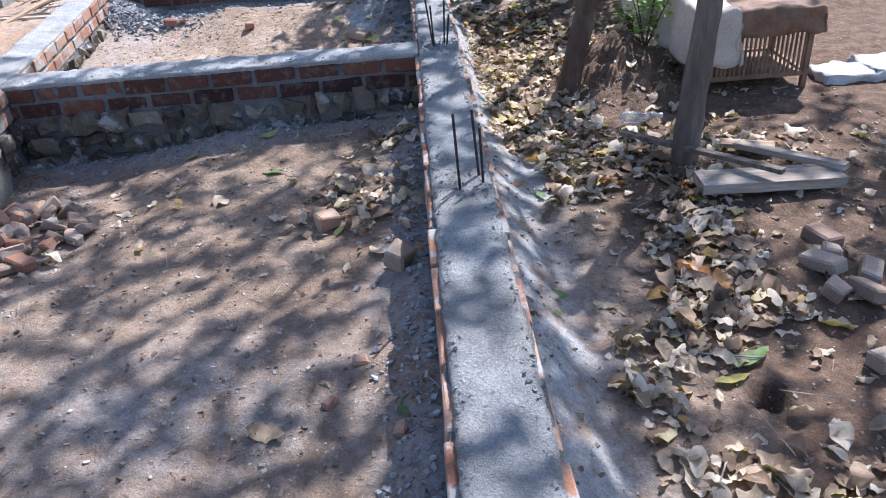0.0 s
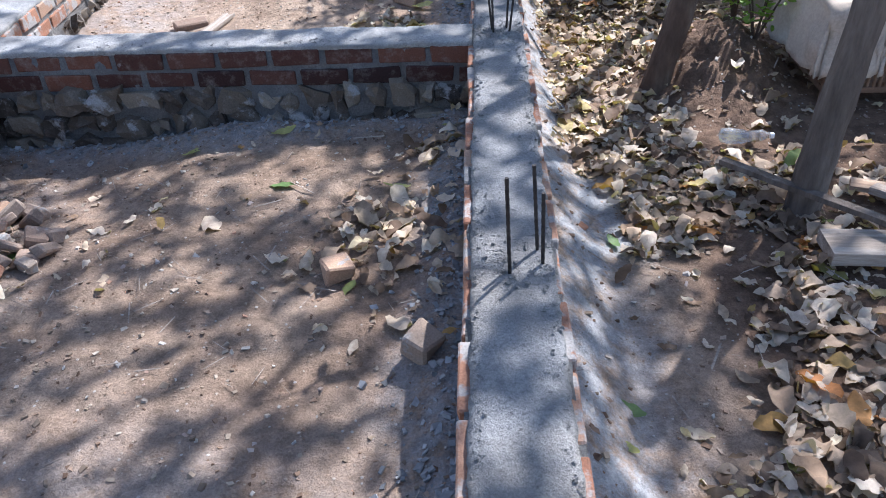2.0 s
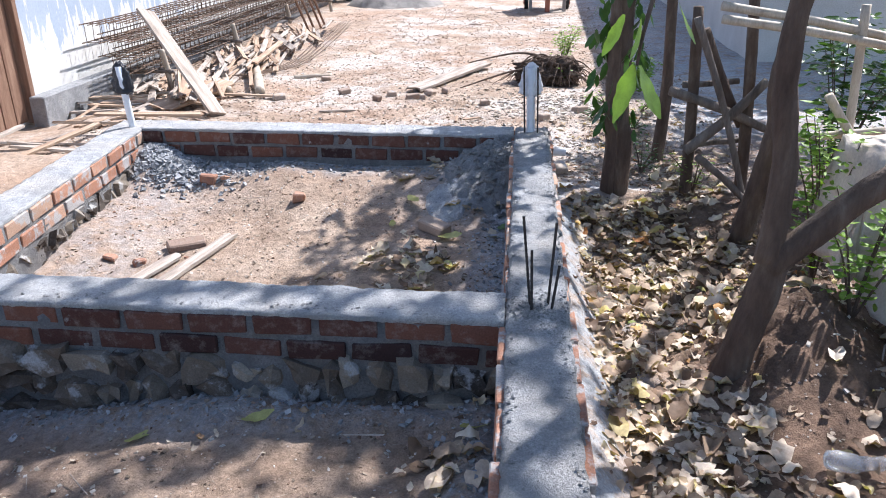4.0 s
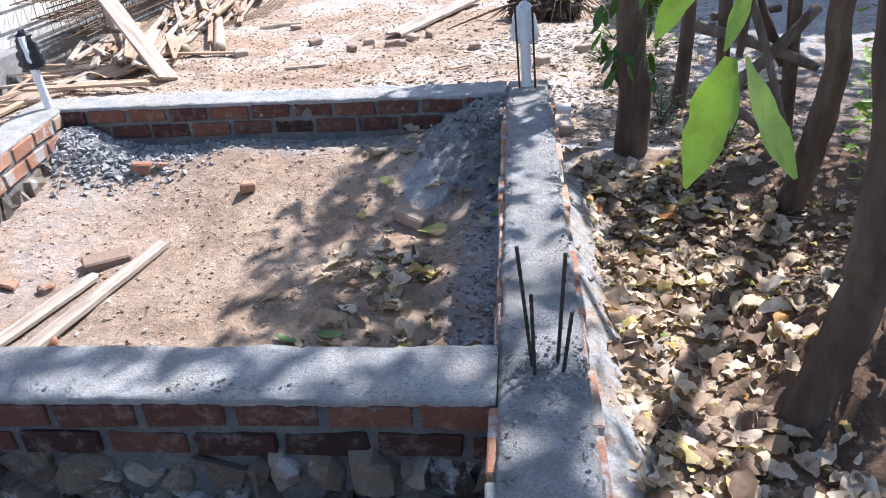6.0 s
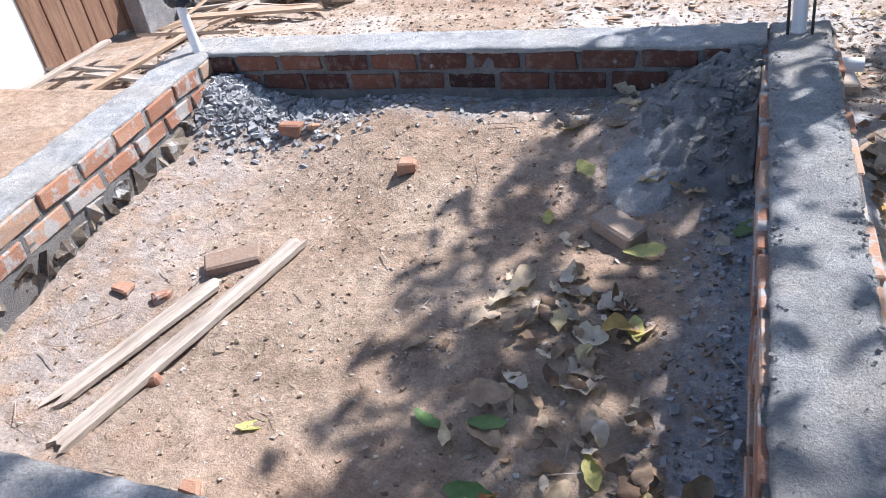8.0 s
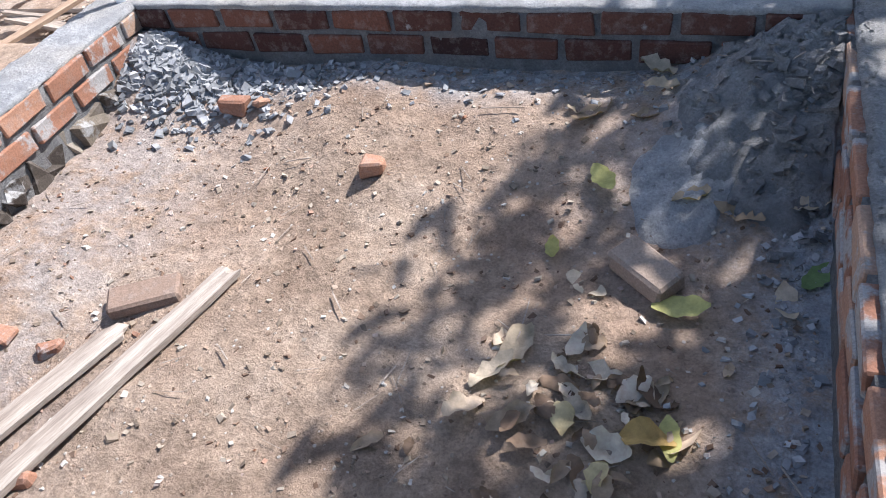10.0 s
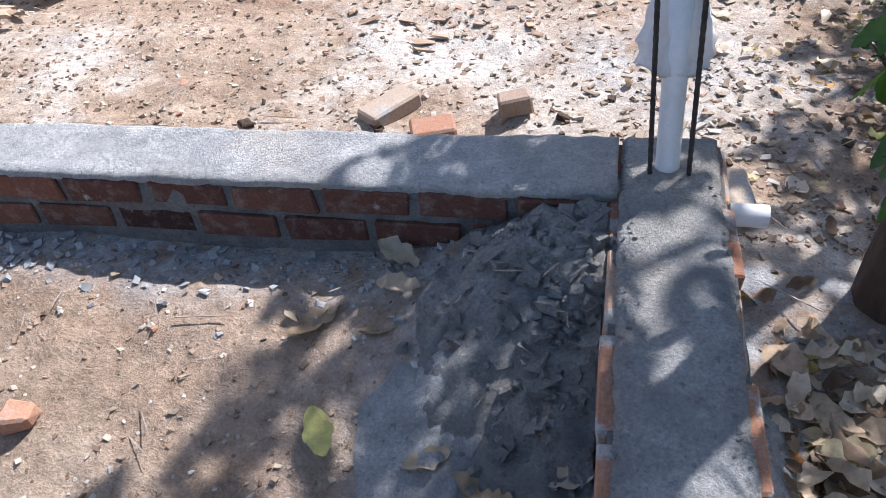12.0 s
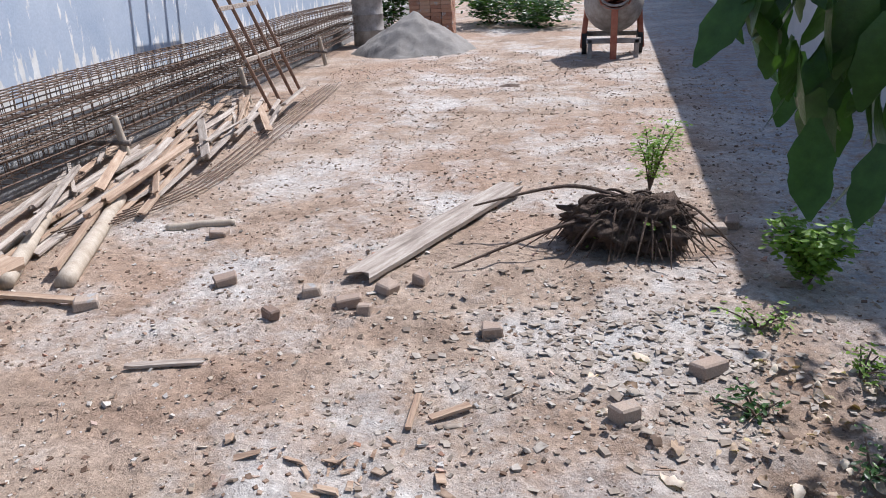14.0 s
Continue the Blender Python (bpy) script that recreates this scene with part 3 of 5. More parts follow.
def shade_density(gx, gy):
    """How thickly the crowns stand between the sun and this spot of the ground."""
    w = 0.24 * noise.noise((gx * 1.9, gy * 1.9, 4))
    if gy > 7.5:
        d = 0.6 * smooth(0.1, 0.8, gx + w - 0.25 * (gy - 7.5)) * (1 - smooth(9.0, 10.2, gy))
    elif gy > 4.8:
        edge = -1.08 + 0.36 * smooth(6.2, 6.9, gy)
        d = smooth(edge - 0.1, edge + 0.12, gx + w * 0.6)
        d *= 1 - 0.8 * bump(gx, gy, -0.28, 5.2, 0.10, 0.14)
        # the raised wall top catches the light a little further along
        if gx > -0.2:
            d = lerp(0.16, 0.8, smooth(5.9, 6.3, gy)) if gx < 0.06 else lerp(0.09, 0.6, smooth(6.1, 6.7, gy))
    else:
        d = lerp(lerp(0.36, 0.95, smooth(2.4, 3.0, gy)), 0.95, smooth(-2.0, -0.6, gx + w)) * smooth(-3.2, -2.2, gx)
        if -0.2 < gx < 0.06:
            d = 0.7
        elif gx > 0.06:
            d = 1.0 if gx < 0.6 and gy < 3.6 else lerp(0.95, 0.5, smooth(3.8, 4.6, gy))
    return d


def crown_points(r, lo, hi, gx0, gx1, gy0, gy1, n, part_of):
    """Twig places in the unseen crown between two heights, set sunward of ground to shade, clumped, with gaps."""
    out = []
    tries = 0
    while len(out) < n and tries < n * 40:
        tries += 1
        gx, gy = r.uniform(gx0, gx1), r.uniform(gy0, gy1)
        h = r.uniform(lo, hi)
        clump = noise.noise((gx * 2.1, gy * 2.1, h * 0.7)) + 0.6 * noise.noise((gx * 5.5, gy * 5.5, h))
        if r.random() < shade_density(gx, gy) and clump > part_of:
            out.append(Vector((gx + SUN.x / SUN.z * h, gy + SUN.y / SUN.z * h, h)))
    return out


def limb(bm, pts, r0, r1, n=6):
    line = bezier(pts, n)
    tube(bm, line, rad(r0, r1, len(line)), 9, 0.10)


def tree(name, base, limbs, crown, label, seed, leafsize=0.15):
    r = random.Random(seed)
    t = empty(name, base, label, "tree", "trees beside the wall")
    inv = Matrix.Translation(-Vector(base))
    for i, (pts, r0, r1) in enumerate(limbs):
        bm = bmesh.new()
        limb(bm, [inv @ Vector(p) for p in pts], r0, r1)
        part("trunk" if i == 0 else "limb", bm, BARK, t, "", True)
    if crown:
        leaf_cloud([inv @ p for p in crown], leafsize, CROWNLEAF, "crown", t, r, 0.8)
    return t


R1 = random.Random(21)
near_crown = crown_points(R1, 4.0, 6.2, -2.9, 2.6, -0.4, 4.8, 4600, -0.08)
mid_crown = crown_points(R1, 2.6, 4.6, -1.6, 2.4, 4.8, 7.5, 1280, -9.0)
# further unseen leaves, added only to shade the strip right of the wall
near_crown += crown_points(R1, 4.0, 6.2, 0.2, 0.7, -0.4, 4.0, 260, -9.0)
far_crown = crown_points(R1, 2.3, 3.8, 0.0, 2.6, 7.4, 10.0, 1000, 0.0)
tree("forked_tree", (0.92, 5.0, -0.16), [
    ([(0.92, 5.0, -0.16), (1.0, 5.0, 0.2), (1.05, 5.0, 0.48)], 0.072, 0.06),
    ([(1.02, 4.99, 0.46), (1.03, 5.03, 0.85), (0.99, 5.05, 1.2), (1.03, 5.08, 1.7), (1.2, 5.3, 3.0)], 0.056, 0.03),
    ([(1.02, 4.99, 0.44), (1.25, 4.98, 0.68), (1.55, 4.98, 0.98), (2.0, 5.1, 1.5), (2.2, 5.0, 2.8)], 0.062, 0.03),
    ([(1.03, 5.08, 1.7), (1.2, 5.3, 2.9), (1.3, 5.2, 4.1)], 0.03, 0.012),
    ([(2.0, 5.1, 1.5), (2.5, 5.0, 2.9), (2.6, 4.8, 4.2)], 0.03, 0.012)], near_crown,
    "forked brown tree leaning from a mound of earth, leafy crown", 5)
tree("straight_tree", (0.66, 7.22, -0.12), [
    ([(0.69, 7.22, -0.2), (0.71, 7.22, 0.3), (0.67, 7.22, 0.8), (0.66, 7.2, 3.2)], 0.10, 0.07),
    ([(0.64, 7.2, 2.2), (0.9, 7.8, 2.9), (1.0, 8.4, 3.4)], 0.04, 0.012),
    ([(0.64, 7.2, 2.5), (1.2, 8.2, 3.1), (1.3, 9.4, 3.3)], 0.04, 0.012)], mid_crown,
    "straight dark trunk with creeper and dense green crown", 6)
tree("leaning_tree", (1.40, 6.62, -0.14), [
    ([(1.39, 6.62, -0.16), (1.45, 6.6, 0.2), (1.5, 6.6, 0.6), (1.5, 6.6, 1.1), (1.9, 6.6, 3.0)], 0.07, 0.045),
    ([(1.8, 6.5, 2.2), (1.6, 8.0, 2.9), (1.8, 9.6, 3.2)], 0.04, 0.012)], far_crown,
    "dark leaning tree trunk with wide leafy crown", 7)
tree("young_tree", (1.12, 8.05, -0.05), [([(1.12, 8.05, -0.05), (1.14, 8.05, 0.6), (1.1, 8.1, 1.6)], 0.05, 0.035)], [], "thin bare brown young tree trunk", 8)

# low hanging sprays of large leaves
def spray(name, base, tips, leaf, mat, label, seed, parent_pts):
    r = random.Random(seed)
    t = empty(name, base, label, "branch", "hanging leaf sprays")
    inv = Matrix.Translation(-Vector(base))
    bm = bmesh.new()
    line = bezier([inv @ Vector(p) for p in parent_pts], 5)
    tube(bm, line, rad(0.007, 0.003, len(line)), 6)
    part("twig", bm, BARK, t)
    for p, ln, yaw, drop in tips:
        vs, fs = leaf_shape(ln, ln * 0.42, r.uniform(0.2, 0.6), 0.12, 8, r)
        m = inv @ Matrix.Translation(p) @ Euler((-drop, r.uniform(-0.5, 0.5), yaw)).to_matrix().to_4x4()
        ob = new("leaf", mesh_of("leaf", [m @ v for v in vs], fs, mat, True))
        ob.parent = t
    return t


J = Vector((0.263, 3.743, 1.413))
spray("leaf_spray", (0.31, 3.82, 1.6), [
    ((J.x + 0.006, J.y, J.z), 0.115, -2.1, 1.05), ((J.x - 0.006, J.y, J.z), 0.12, 2.4, 1.25), ((J.x, J.y, J.z + 0.09), 0.085, 1.6, 1.35),
    ((J.x - 0.03, J.y + 0.02, J.z + 0.095), 0.09, 2.0, 1.2), ((J.x + 0.08, J.y + 0.06, J.z + 0.115), 0.09, -1.8, 1.1)],
    0.18, BRIGHTLEAF, "hanging twig with large bright green leaves", 4, [(0.6, 4.3, 2.4), (0.31, 3.82, 1.6), tuple(J)])
RS = random.Random(12)
tips = []
for k in range(125):
    a, b = RS.random() ** 0.8, RS.random()
    x = 0.215 + 0.40 * a
    top = 1.74 + 0.10 * RS.random()
    z = top - 0.40 * b * smooth(0.20, 0.46, x)
    tips.append(((x, 7.8 + 0.35 * RS.random(), z), RS.uniform(0.10, 0.16), RS.uniform(0, 6.28), RS.uniform(1.0, 1.5)))
spray("leaf_spray", (0.55, 7.9, 1.9), tips, 0.17, CROWNLEAF, "drooping branch of dark green glossy leaves", 9, [(0.9, 7.4, 2.4), (0.55, 7.9, 1.85), (0.5, 8.0, 1.45)])
tips = [((0.66 + RS.uniform(-0.17, 0.15), 7.12 + RS.uniform(-0.12, 0.2), RS.uniform(0.45, 1.5)), RS.uniform(0.08, 0.13), RS.uniform(0, 6.28), RS.uniform(0.9, 1.5)) for k in range(90)]
spray("creeper", (0.58, 7.11, 0.9), tips, 0.1, CROWNLEAF, "creeper with small dark leaves climbing a trunk", 10, [(0.69, 7.11, 0.0), (0.67, 7.11, 0.7), (0.62, 7.11, 1.6)])


def shrub(name, base, height, width, n, leaf, mat, label, seed, stems=7):
    """A bush of forking stems with many small leaves."""
    r = random.Random(seed)
    t = empty(name, base, label, "shrub", "shrubs and weeds")
    pts = []
    for k in range(stems):
        a = r.uniform(0, 6.28)
        tip = Vector((math.cos(a) * width * r.uniform(0.3, 1), math.sin(a) * width * r.uniform(0.3, 1), height * r.uniform(0.6, 1)))
        line = bezier([(0, 0, 0), tip * 0.5 + Vector((0, 0, height * 0.12)), tip], 6)
        bm = bmesh.new()
        tube(bm, line, rad(0.007, 0.002, len(line)), 5)
        part("stem", bm, BARK, t)
        for p in line[3:]:
            pts += [p + Vector((r.gauss(0, 1), r.gauss(0, 1), r.gauss(0, 0.7))) * width * 0.16 for _ in range(n // (stems * 8) + 1)]
    leaf_cloud(pts, leaf, mat, "foliage", t, r, 0.3)
    return t


shrub("shrub", at_ground(1.25, 10.45), 0.36, 0.22, 900, 0.05, BRIGHTLEAF, "low bright green garden shrub in the sun", 31, 12)
shrub("feathery_plant", at_ground(0.58, 12.0), 0.5, 0.24, 420, 0.04, BRIGHTLEAF, "thin feathery light green seedling", 32, 6)
for i, (x, y, h, w) in enumerate([(0.75, 9.2, 0.12, 0.16), (0.9, 9.9, 0.1, 0.2), (1.05, 8.9, 0.14, 0.15), (1.2, 9.5, 0.12, 0.2), (0.95, 8.4, 0.2, 0.16), (0.5, 11.0, 0.14, 0.16), (0.95, 7.7, 0.3, 0.2), (1.25, 7.3, 0.35, 0.2)]):
    shrub("weed", at_ground(x, y), h * 0.8, w, 50, 0.032, BRIGHTLEAF if i % 2 else CROWNLEAF, "small green weed on the ground", 40 + i, 5)
shrub("leafy_sapling", at_ground(1.62, 6.0), 0.95, 0.35, 420, 0.055, BRIGHTLEAF, "leafy sapling with fine bright green leaflets", 60, 9)
shrub("leafy_sapling", at_ground(1.5, 5.25), 0.62, 0.25, 160, 0.05, BRIGHTLEAF, "leafy sapling with fine bright green leaflets", 61, 5)
shrub("leafy_sapling", at_ground(2.1, 7.2), 1.3, 0.5, 600, 0.07, CROWNLEAF, "tall dark green sapling behind the poles", 62, 9)


# ---- beside the wall: post, poles, cage, boards ----
def stick(name, pts, r0, r1, mat, label, category, group="", seg=9, rough=0.08):
    pts = [Vector(p) for p in pts]
    bm = bmesh.new()
    o = pts[0]
    line = bezier([p - o for p in pts], 5)
    tube(bm, line, rad(r0, r1, len(line)), seg, rough)
    ob = thing(name, bm, mat, label, category, group, "", True)
    ob.location = o
    return ob


stick("wooden_post", [(1.32, 3.87, -0.16), (1.33, 3.87, 0.1), (1.34, 3.87, 0.35), (1.37, 3.88, 0.8), (1.38, 3.9, 1.7)], 0.074, 0.052, POSTWOOD, "weathered grey tree-trunk post set in the earth", "post")
for pts, r in [([(1.01, 7.25, 0.68), (1.34, 7.24, 0.57), (1.66, 7.25, 0.43)], 0.033), ([(1.14, 7.2, 0.29), (1.37, 7.19, 0.50), (1.60, 7.2, 0.76)], 0.036),
               ([(1.10, 7.12, 1.15), (1.34, 7.12, 0.58), (1.56, 7.1, -0.08)], 0.024), ([(1.20, 7.1, 0.28), (1.36, 7.1, 0.16), (1.54, 7.08, 0.0)], 0.026),
               ([(1.20, 7.3, -0.1), (1.18, 7.3, 0.5), (1.14, 7.3, 1.2)], 0.041), ([(1.57, 7.3, -0.1), (1.53, 7.3, 0.6), (1.47, 7.3, 1.3)], 0.042),
               ([(1.2, 7.35, 1.05), (1.36, 7.35, 0.72), (1.52, 7.35, 0.43)], 0.040), ([(1.12, 7.4, 0.69), (1.3, 7.4, 0.70), (1.48, 7.4, 0.72)], 0.024), ([(1.2, 7.4, 0.28), (1.36, 7.4, 0.30), (1.54, 7.4, 0.32)], 0.024)]:
    stick("pole", pts, r, r * 0.8, BARK if r > 0.038 else POSTWOOD, "crooked dry branch of a rough pole frame", "pole", "poles of the rough frame")
for pts in [[(1.52, 6.3, 0.63), (1.68, 6.3, 0.64), (1.95, 6.3, 0.67)], [(1.80, 6.34, -0.1), (1.79, 6.34, 0.6), (1.75, 6.34, 1.3)], [(1.62, 6.26, 0.86), (1.70, 6.26, 0.75), (1.79, 6.26, 0.63)],
            [(1.05, 6.35, 1.29), (1.5, 6.35, 1.22), (2.0, 6.35, 1.12)], [(1.05, 6.3, 1.23), (1.5, 6.3, 1.17), (2.0, 6.3, 1.08)]]:
    stick("bamboo_pole", pts, 0.024, 0.022, BAMBOO, "pale dry bamboo pole of a lashed frame", "pole", "bamboo frame poles", 10, 0.03)


def cage():
    t = empty("poultry_cage", (2.06, 5.05, -0.1), "brown cane poultry cage covered with sacking", "cage")
    for x in (-0.32, 0.32):
        for y in (-0.22, 0.26):
            bm = bmesh.new()
            box(bm, pose(x, y, 0.22), 0.035, 0.035, 0.5, 0.004)
            part("leg", bm, CANEWOOD, t)
    for z in (0.09, 0.46):
        for y in (-0.22, 0.26):
            bm = bmesh.new()
            box(bm, pose(0, y, z), 0.66, 0.03, 0.03, 0.003)
            part("rail", bm, CANEWOOD, t)
        for x in (-0.32, 0.32):
            bm = bmesh.new()
            box(bm, pose(x, 0.02, z), 0.03, 0.47, 0.03, 0.003)
            part("rail", bm, CANEWOOD, t)
    bm = bmesh.new()
    box(bm, pose(0, 0.02, 0.085), 0.62, 0.46, 0.012)
    part("floor_board", bm, CANEWOOD, t)
    bm = bmesh.new()
    box(bm, pose(0, 0.02, 0.475), 0.66, 0.5, 0.012)
    part("roof_board", bm, CANEWOOD, t)
    for i in range(22):
        bm = bmesh.new()
        box(bm, pose(-0.29 + i * 0.0277, -0.225, 0.275, 0, rng.uniform(-1.5, 1.5), 0), 0.014, 0.012, 0.36, 0.003)
        part("slat", bm, CANEWOOD, t)
    for i in range(14):
        bm = bmesh.new()
        box(bm, pose(-0.325, -0.18 + i * 0.032, 0.275), 0.012, 0.014, 0.36, 0.003)
        part("slat", bm, CANEWOOD, t)


cage()


def drape(name, loc, sx, sy, drop, mat, label, category, seed):
    """A cloth that lies over a box-like thing and hangs with folds."""
    n = 34
    vs, fs = [], []
    for j in range(n + 1):
        for i in range(n + 1):
            a, b = (i / n * 2 - 1) * (1 + drop / sx), (j / n * 2 - 1) * (1 + drop / sy)
            x, y = a * sx, b * sy
            ex, ey = max(0, abs(x) - sx), max(0, abs(y) - sy)
            z = -max(ex, ey) * 0.92
            f = 0.035 * noise.noise((x * 7, y * 7, seed)) + 0.02 * noise.noise((x * 17, y * 17, seed))
            cx = math.copysign(min(abs(x), sx + 0.12 * ex), x) + f * (ex > 0)
            cy = math.copysign(min(abs(y), sy + 0.12 * ey), y) + f * (ey > 0)
            vs.append(Vector((cx, cy, z + f * 0.5)))
    for j in range(n):
        for i in range(n):
            a = j * (n + 1) + i
            fs.append((a, a + 1, a + n + 2, a + n + 1))
    ob = new(name, mesh_of(name, vs, fs, mat, True))
    ob.location = loc
    sol = ob.modifiers.new("thickness", "SOLIDIFY")
    sol.thickness = 0.006
    return tagged(ob, label, category)


drape("brown_sacking", (2.08, 5.07, 0.405), 0.35, 0.27, 0.17, CANEWOOD, "dark brown sacking hung over the cage", "cloth", 3)
drape("sack_cover", (1.78, 5.12, 0.43), 0.12, 0.34, 0.36, SACK, "pale cream sack cloth draped over a cage end", "sack", 9)
drape("sack_cover", (1.85, 5.75, 0.74), 0.25, 0.20, 0.62, SACK, "pale cream sack cloth hanging in stiff folds", "sack", 14)


def plank(name, p0, p1, w, th, mat, label, group="", twist=0.0, notch=0.0, category="plank", seed=0):
    """A sawn board between two points, with worn, slightly split ends."""
    p0, p1 = Vector(p0), Vector(p1)
    d = p1 - p0
    ln = d.length
    r = random.Random(seed + int(ln * 1000))
    n, k = max(4, int(ln / 0.12)), 4
    vs, fs = [], []
    for i in range(n + 1):
        for side in (0, 1):
            for j in range(k + 1):
                x = ln * i / n
                if i in (0, n):
                    x += r.uniform(-1, 1) * notch * (1 if i else -1)
                y = (j / k - 0.5) * w + 0.004 * noise.noise((x * 5, j, seed))
                z = (th if side else 0) + 0.003 * noise.noise((x * 8, j * 3, seed + 2))
                vs.append(Vector((x, y, z)))
    row = 2 * (k + 1)
    for i in range(n):
        a = i * row
        for j in range(k):
            fs += [(a + j, a + j + 1, a + row + j + 1, a + row + j), (a + k + 1 + j, a + row + k + 1 + j, a + row + k + 2 + j, a + k + 2 + j)]
        fs += [(a, a + row, a + row + k + 1, a + k + 1), (a + k, a + 2 * k + 1, a + row + 2 * k + 1, a + row + k)]
    for a in (0, n * row):
        fs += [(a + j, a + k + 1 + j, a + k + 2 + j, a + j + 1) for j in range(k)]
    ob = new(name, mesh_of(name, vs, fs, mat))
    u = d.normalized()
    side = Vector((0, 0, 1)).cross(u).normalized()
    up = u.cross(side)
    m = Matrix(((u.x, side.x, up.x, p0.x), (u.y, side.y, up.y, p0.y), (u.z, side.z, up.z, p0.z), (0, 0, 0, 1)))
    ob.matrix_world = m @ pose(0, 0, 0, twist, 0, 0)
    return tagged(ob, label, category, group)


plank("plank", (1.27, 3.52, -0.05), (1.93, 3.50, -0.06), 0.16, 0.05, GREYWOOD, "thick pale board lying beside the post", "boards by the post")
plank("plank", (1.62, 3.95, -0.06), (1.96, 3.50, -0.01), 0.055, 0.03, GREYWOOD, "narrow grey batten lying across leaves", "boards by the post")
plank("plank", (1.05, 4.1, 0.0), (1.62, 3.42, 0.04), 0.04, 0.022, POSTWOOD, "dark grey batten leaning on a board", "boards by the post")
plank("plank", (1.55, 4.0, -0.06), (1.8, 3.9, -0.06), 0.08, 0.02, SPLITWOOD, "short broken board on the ground", "boards by the post")


def bottle():
    t = empty("plastic_bottle", (1.16, 4.58, 0.0), "crushed clear plastic bottle lying on leaves", "bottle")
    bm = bmesh.new()
    prof = [(0.0, 0.02), (0.008, 0.032), (0.05, 0.033), (0.06, 0.030), (0.10, 0.034), (0.12, 0.029), (0.16, 0.033), (0.19, 0.030), (0.21, 0.014), (0.225, 0.012)]
    tube(bm, [(z, 0.1 * z, 0.0) for z, _ in prof], [r for _, r in prof], 14, 0.25)
    part("body", bm, POLY, t, "", True)
    bm = bmesh.new()
    tube(bm, [(0.223, 0.022, 0), (0.24, 0.024, 0)], 0.014, 12)
    part("cap", bm, PVC, t)
    t.matrix_world = pose(1.14, 4.45, ground_z(1.14, 4.45) + 0.055, 0, 0, -8)


bottle()
drape("white_cloth", at_ground(2.75, 4.95, 0.05), 0.22, 0.12, 0.10, CLOTH, "crumpled dirty white cloth on the ground", "cloth", 21)
drape("white_cloth", at_ground(3.05, 5.0, 0.06), 0.2, 0.16, 0.08, CLOTH, "crumpled dirty white cloth on the ground", "cloth", 23)


# ---- steel, pipes ----
def rod(name, p0, p1, r, label, group):
    bm = bmesh.new()
    p0, p1 = Vector(p0), Vector(p1)
    n = max(6, int((p1 - p0).length / 0.012))
    tube(bm, [Vector((0, 0, 0)).lerp(p1 - p0, i / n) for i in range(n + 1)], [r * (1.12 if i % 2 else 0.95) for i in range(n + 1)], 8)
    ob = thing(name, bm, BLACKBAR, label, "rebar", group)
    ob.location = p0
    return ob


g = "starter bars in the wall"
for p0, p1 in [((0.117, 2.83, 0.38), (0.105, 2.80, 0.70)), ((0.195, 2.93, 0.38), (0.178, 2.93, 0.66)), ((0.205, 2.87, 0.38), (0.198, 2.86, 0.62)),
               ((0.100, 4.66, 0.38), (0.063, 4.68, 0.735)), ((0.104, 4.62, 0.38), (0.096, 4.65, 0.62)), ((0.162, 4.67, 0.38), (0.180, 4.69, 0.71)), ((0.174, 4.635, 0.38), (0.196, 4.66, 0.56))]:
    rod("rebar", p0, p1, 0.005, "dark ribbed reinforcing bar standing in concrete", g)
for p0, p1 in [((0.080, 7.17, 0.38), (0.060, 7.17, 0.83)), ((0.165, 7.17, 0.38), (0.150, 7.17, 0.83)), ((0.14, 7.26, 0.38), (0.118, 7.26, 0.82))]:
    rod("rebar", p0, p1, 0.0055, "dark ribbed reinforcing bar beside a white pipe", g)


def bagged_pipe(name, loc, height, bagmat, label, lean, radius=0.027):
    t = empty(name, loc, label, "pipe", "standing pipes with bagged tops")
    top = Vector((lean[0], lean[1], height))
    bm = bmesh.new()
    tube(bm, [(0, 0, -0.03), (0, 0, 0.02), top * 0.5, top], [radius * 1.15, radius, radius, radius], 18)
    part("tube", bm, PVC, t, "", True)
    bm = bmesh.new()
    bmesh.ops.create_icosphere(bm, subdivisions=4, radius=1)
    for v in bm.verts:
        c = v.co.copy()
        q, wide = (1 - c.z) / 2, math.hypot(c.x, c.y)
        rr = (0.032 + 0.052 * q ** 0.8) * min(1.0, wide * 1.7) * (1 + 0.3 * noise.noise(c * 2.6) + 0.16 * noise.noise(c * 7)) / max(wide, 0.001)
        v.co = top + Vector((c.x * rr, c.y * rr * 0.5 + 0.012, 0.03 - 0.22 * q + 0.022 * noise.noise(c * 4)))
    part("bag", bm, bagmat, t, "crumpled plastic bag tied over the top", True)
    return t


bagged_pipe("standing_pipe", (0.118, 7.20, TOP), 0.42, BAG, "white plastic pipe with a white bag over its top", (-0.01, 0.01))
bagged_pipe("standing_pipe", (-2.63, 7.12, TOP - 0.01), 0.42, BLACKBAG, "white plastic pipe with a black bag over its top", (-0.03, 0.0), 0.024)
bm = bmesh.new()
tube(bm, [(0.20, 7.20, 0.27), (0.36, 7.20, 0.265)], 0.028, 18, 0, False)
tube(bm, [(0.36, 7.20, 0.265), (0.20, 7.20, 0.27)], 0.024, 18, 0, False)
thing("drain_pipe", bm, PVC, "short white plastic pipe stub through the wall", "pipe", smooth=True)


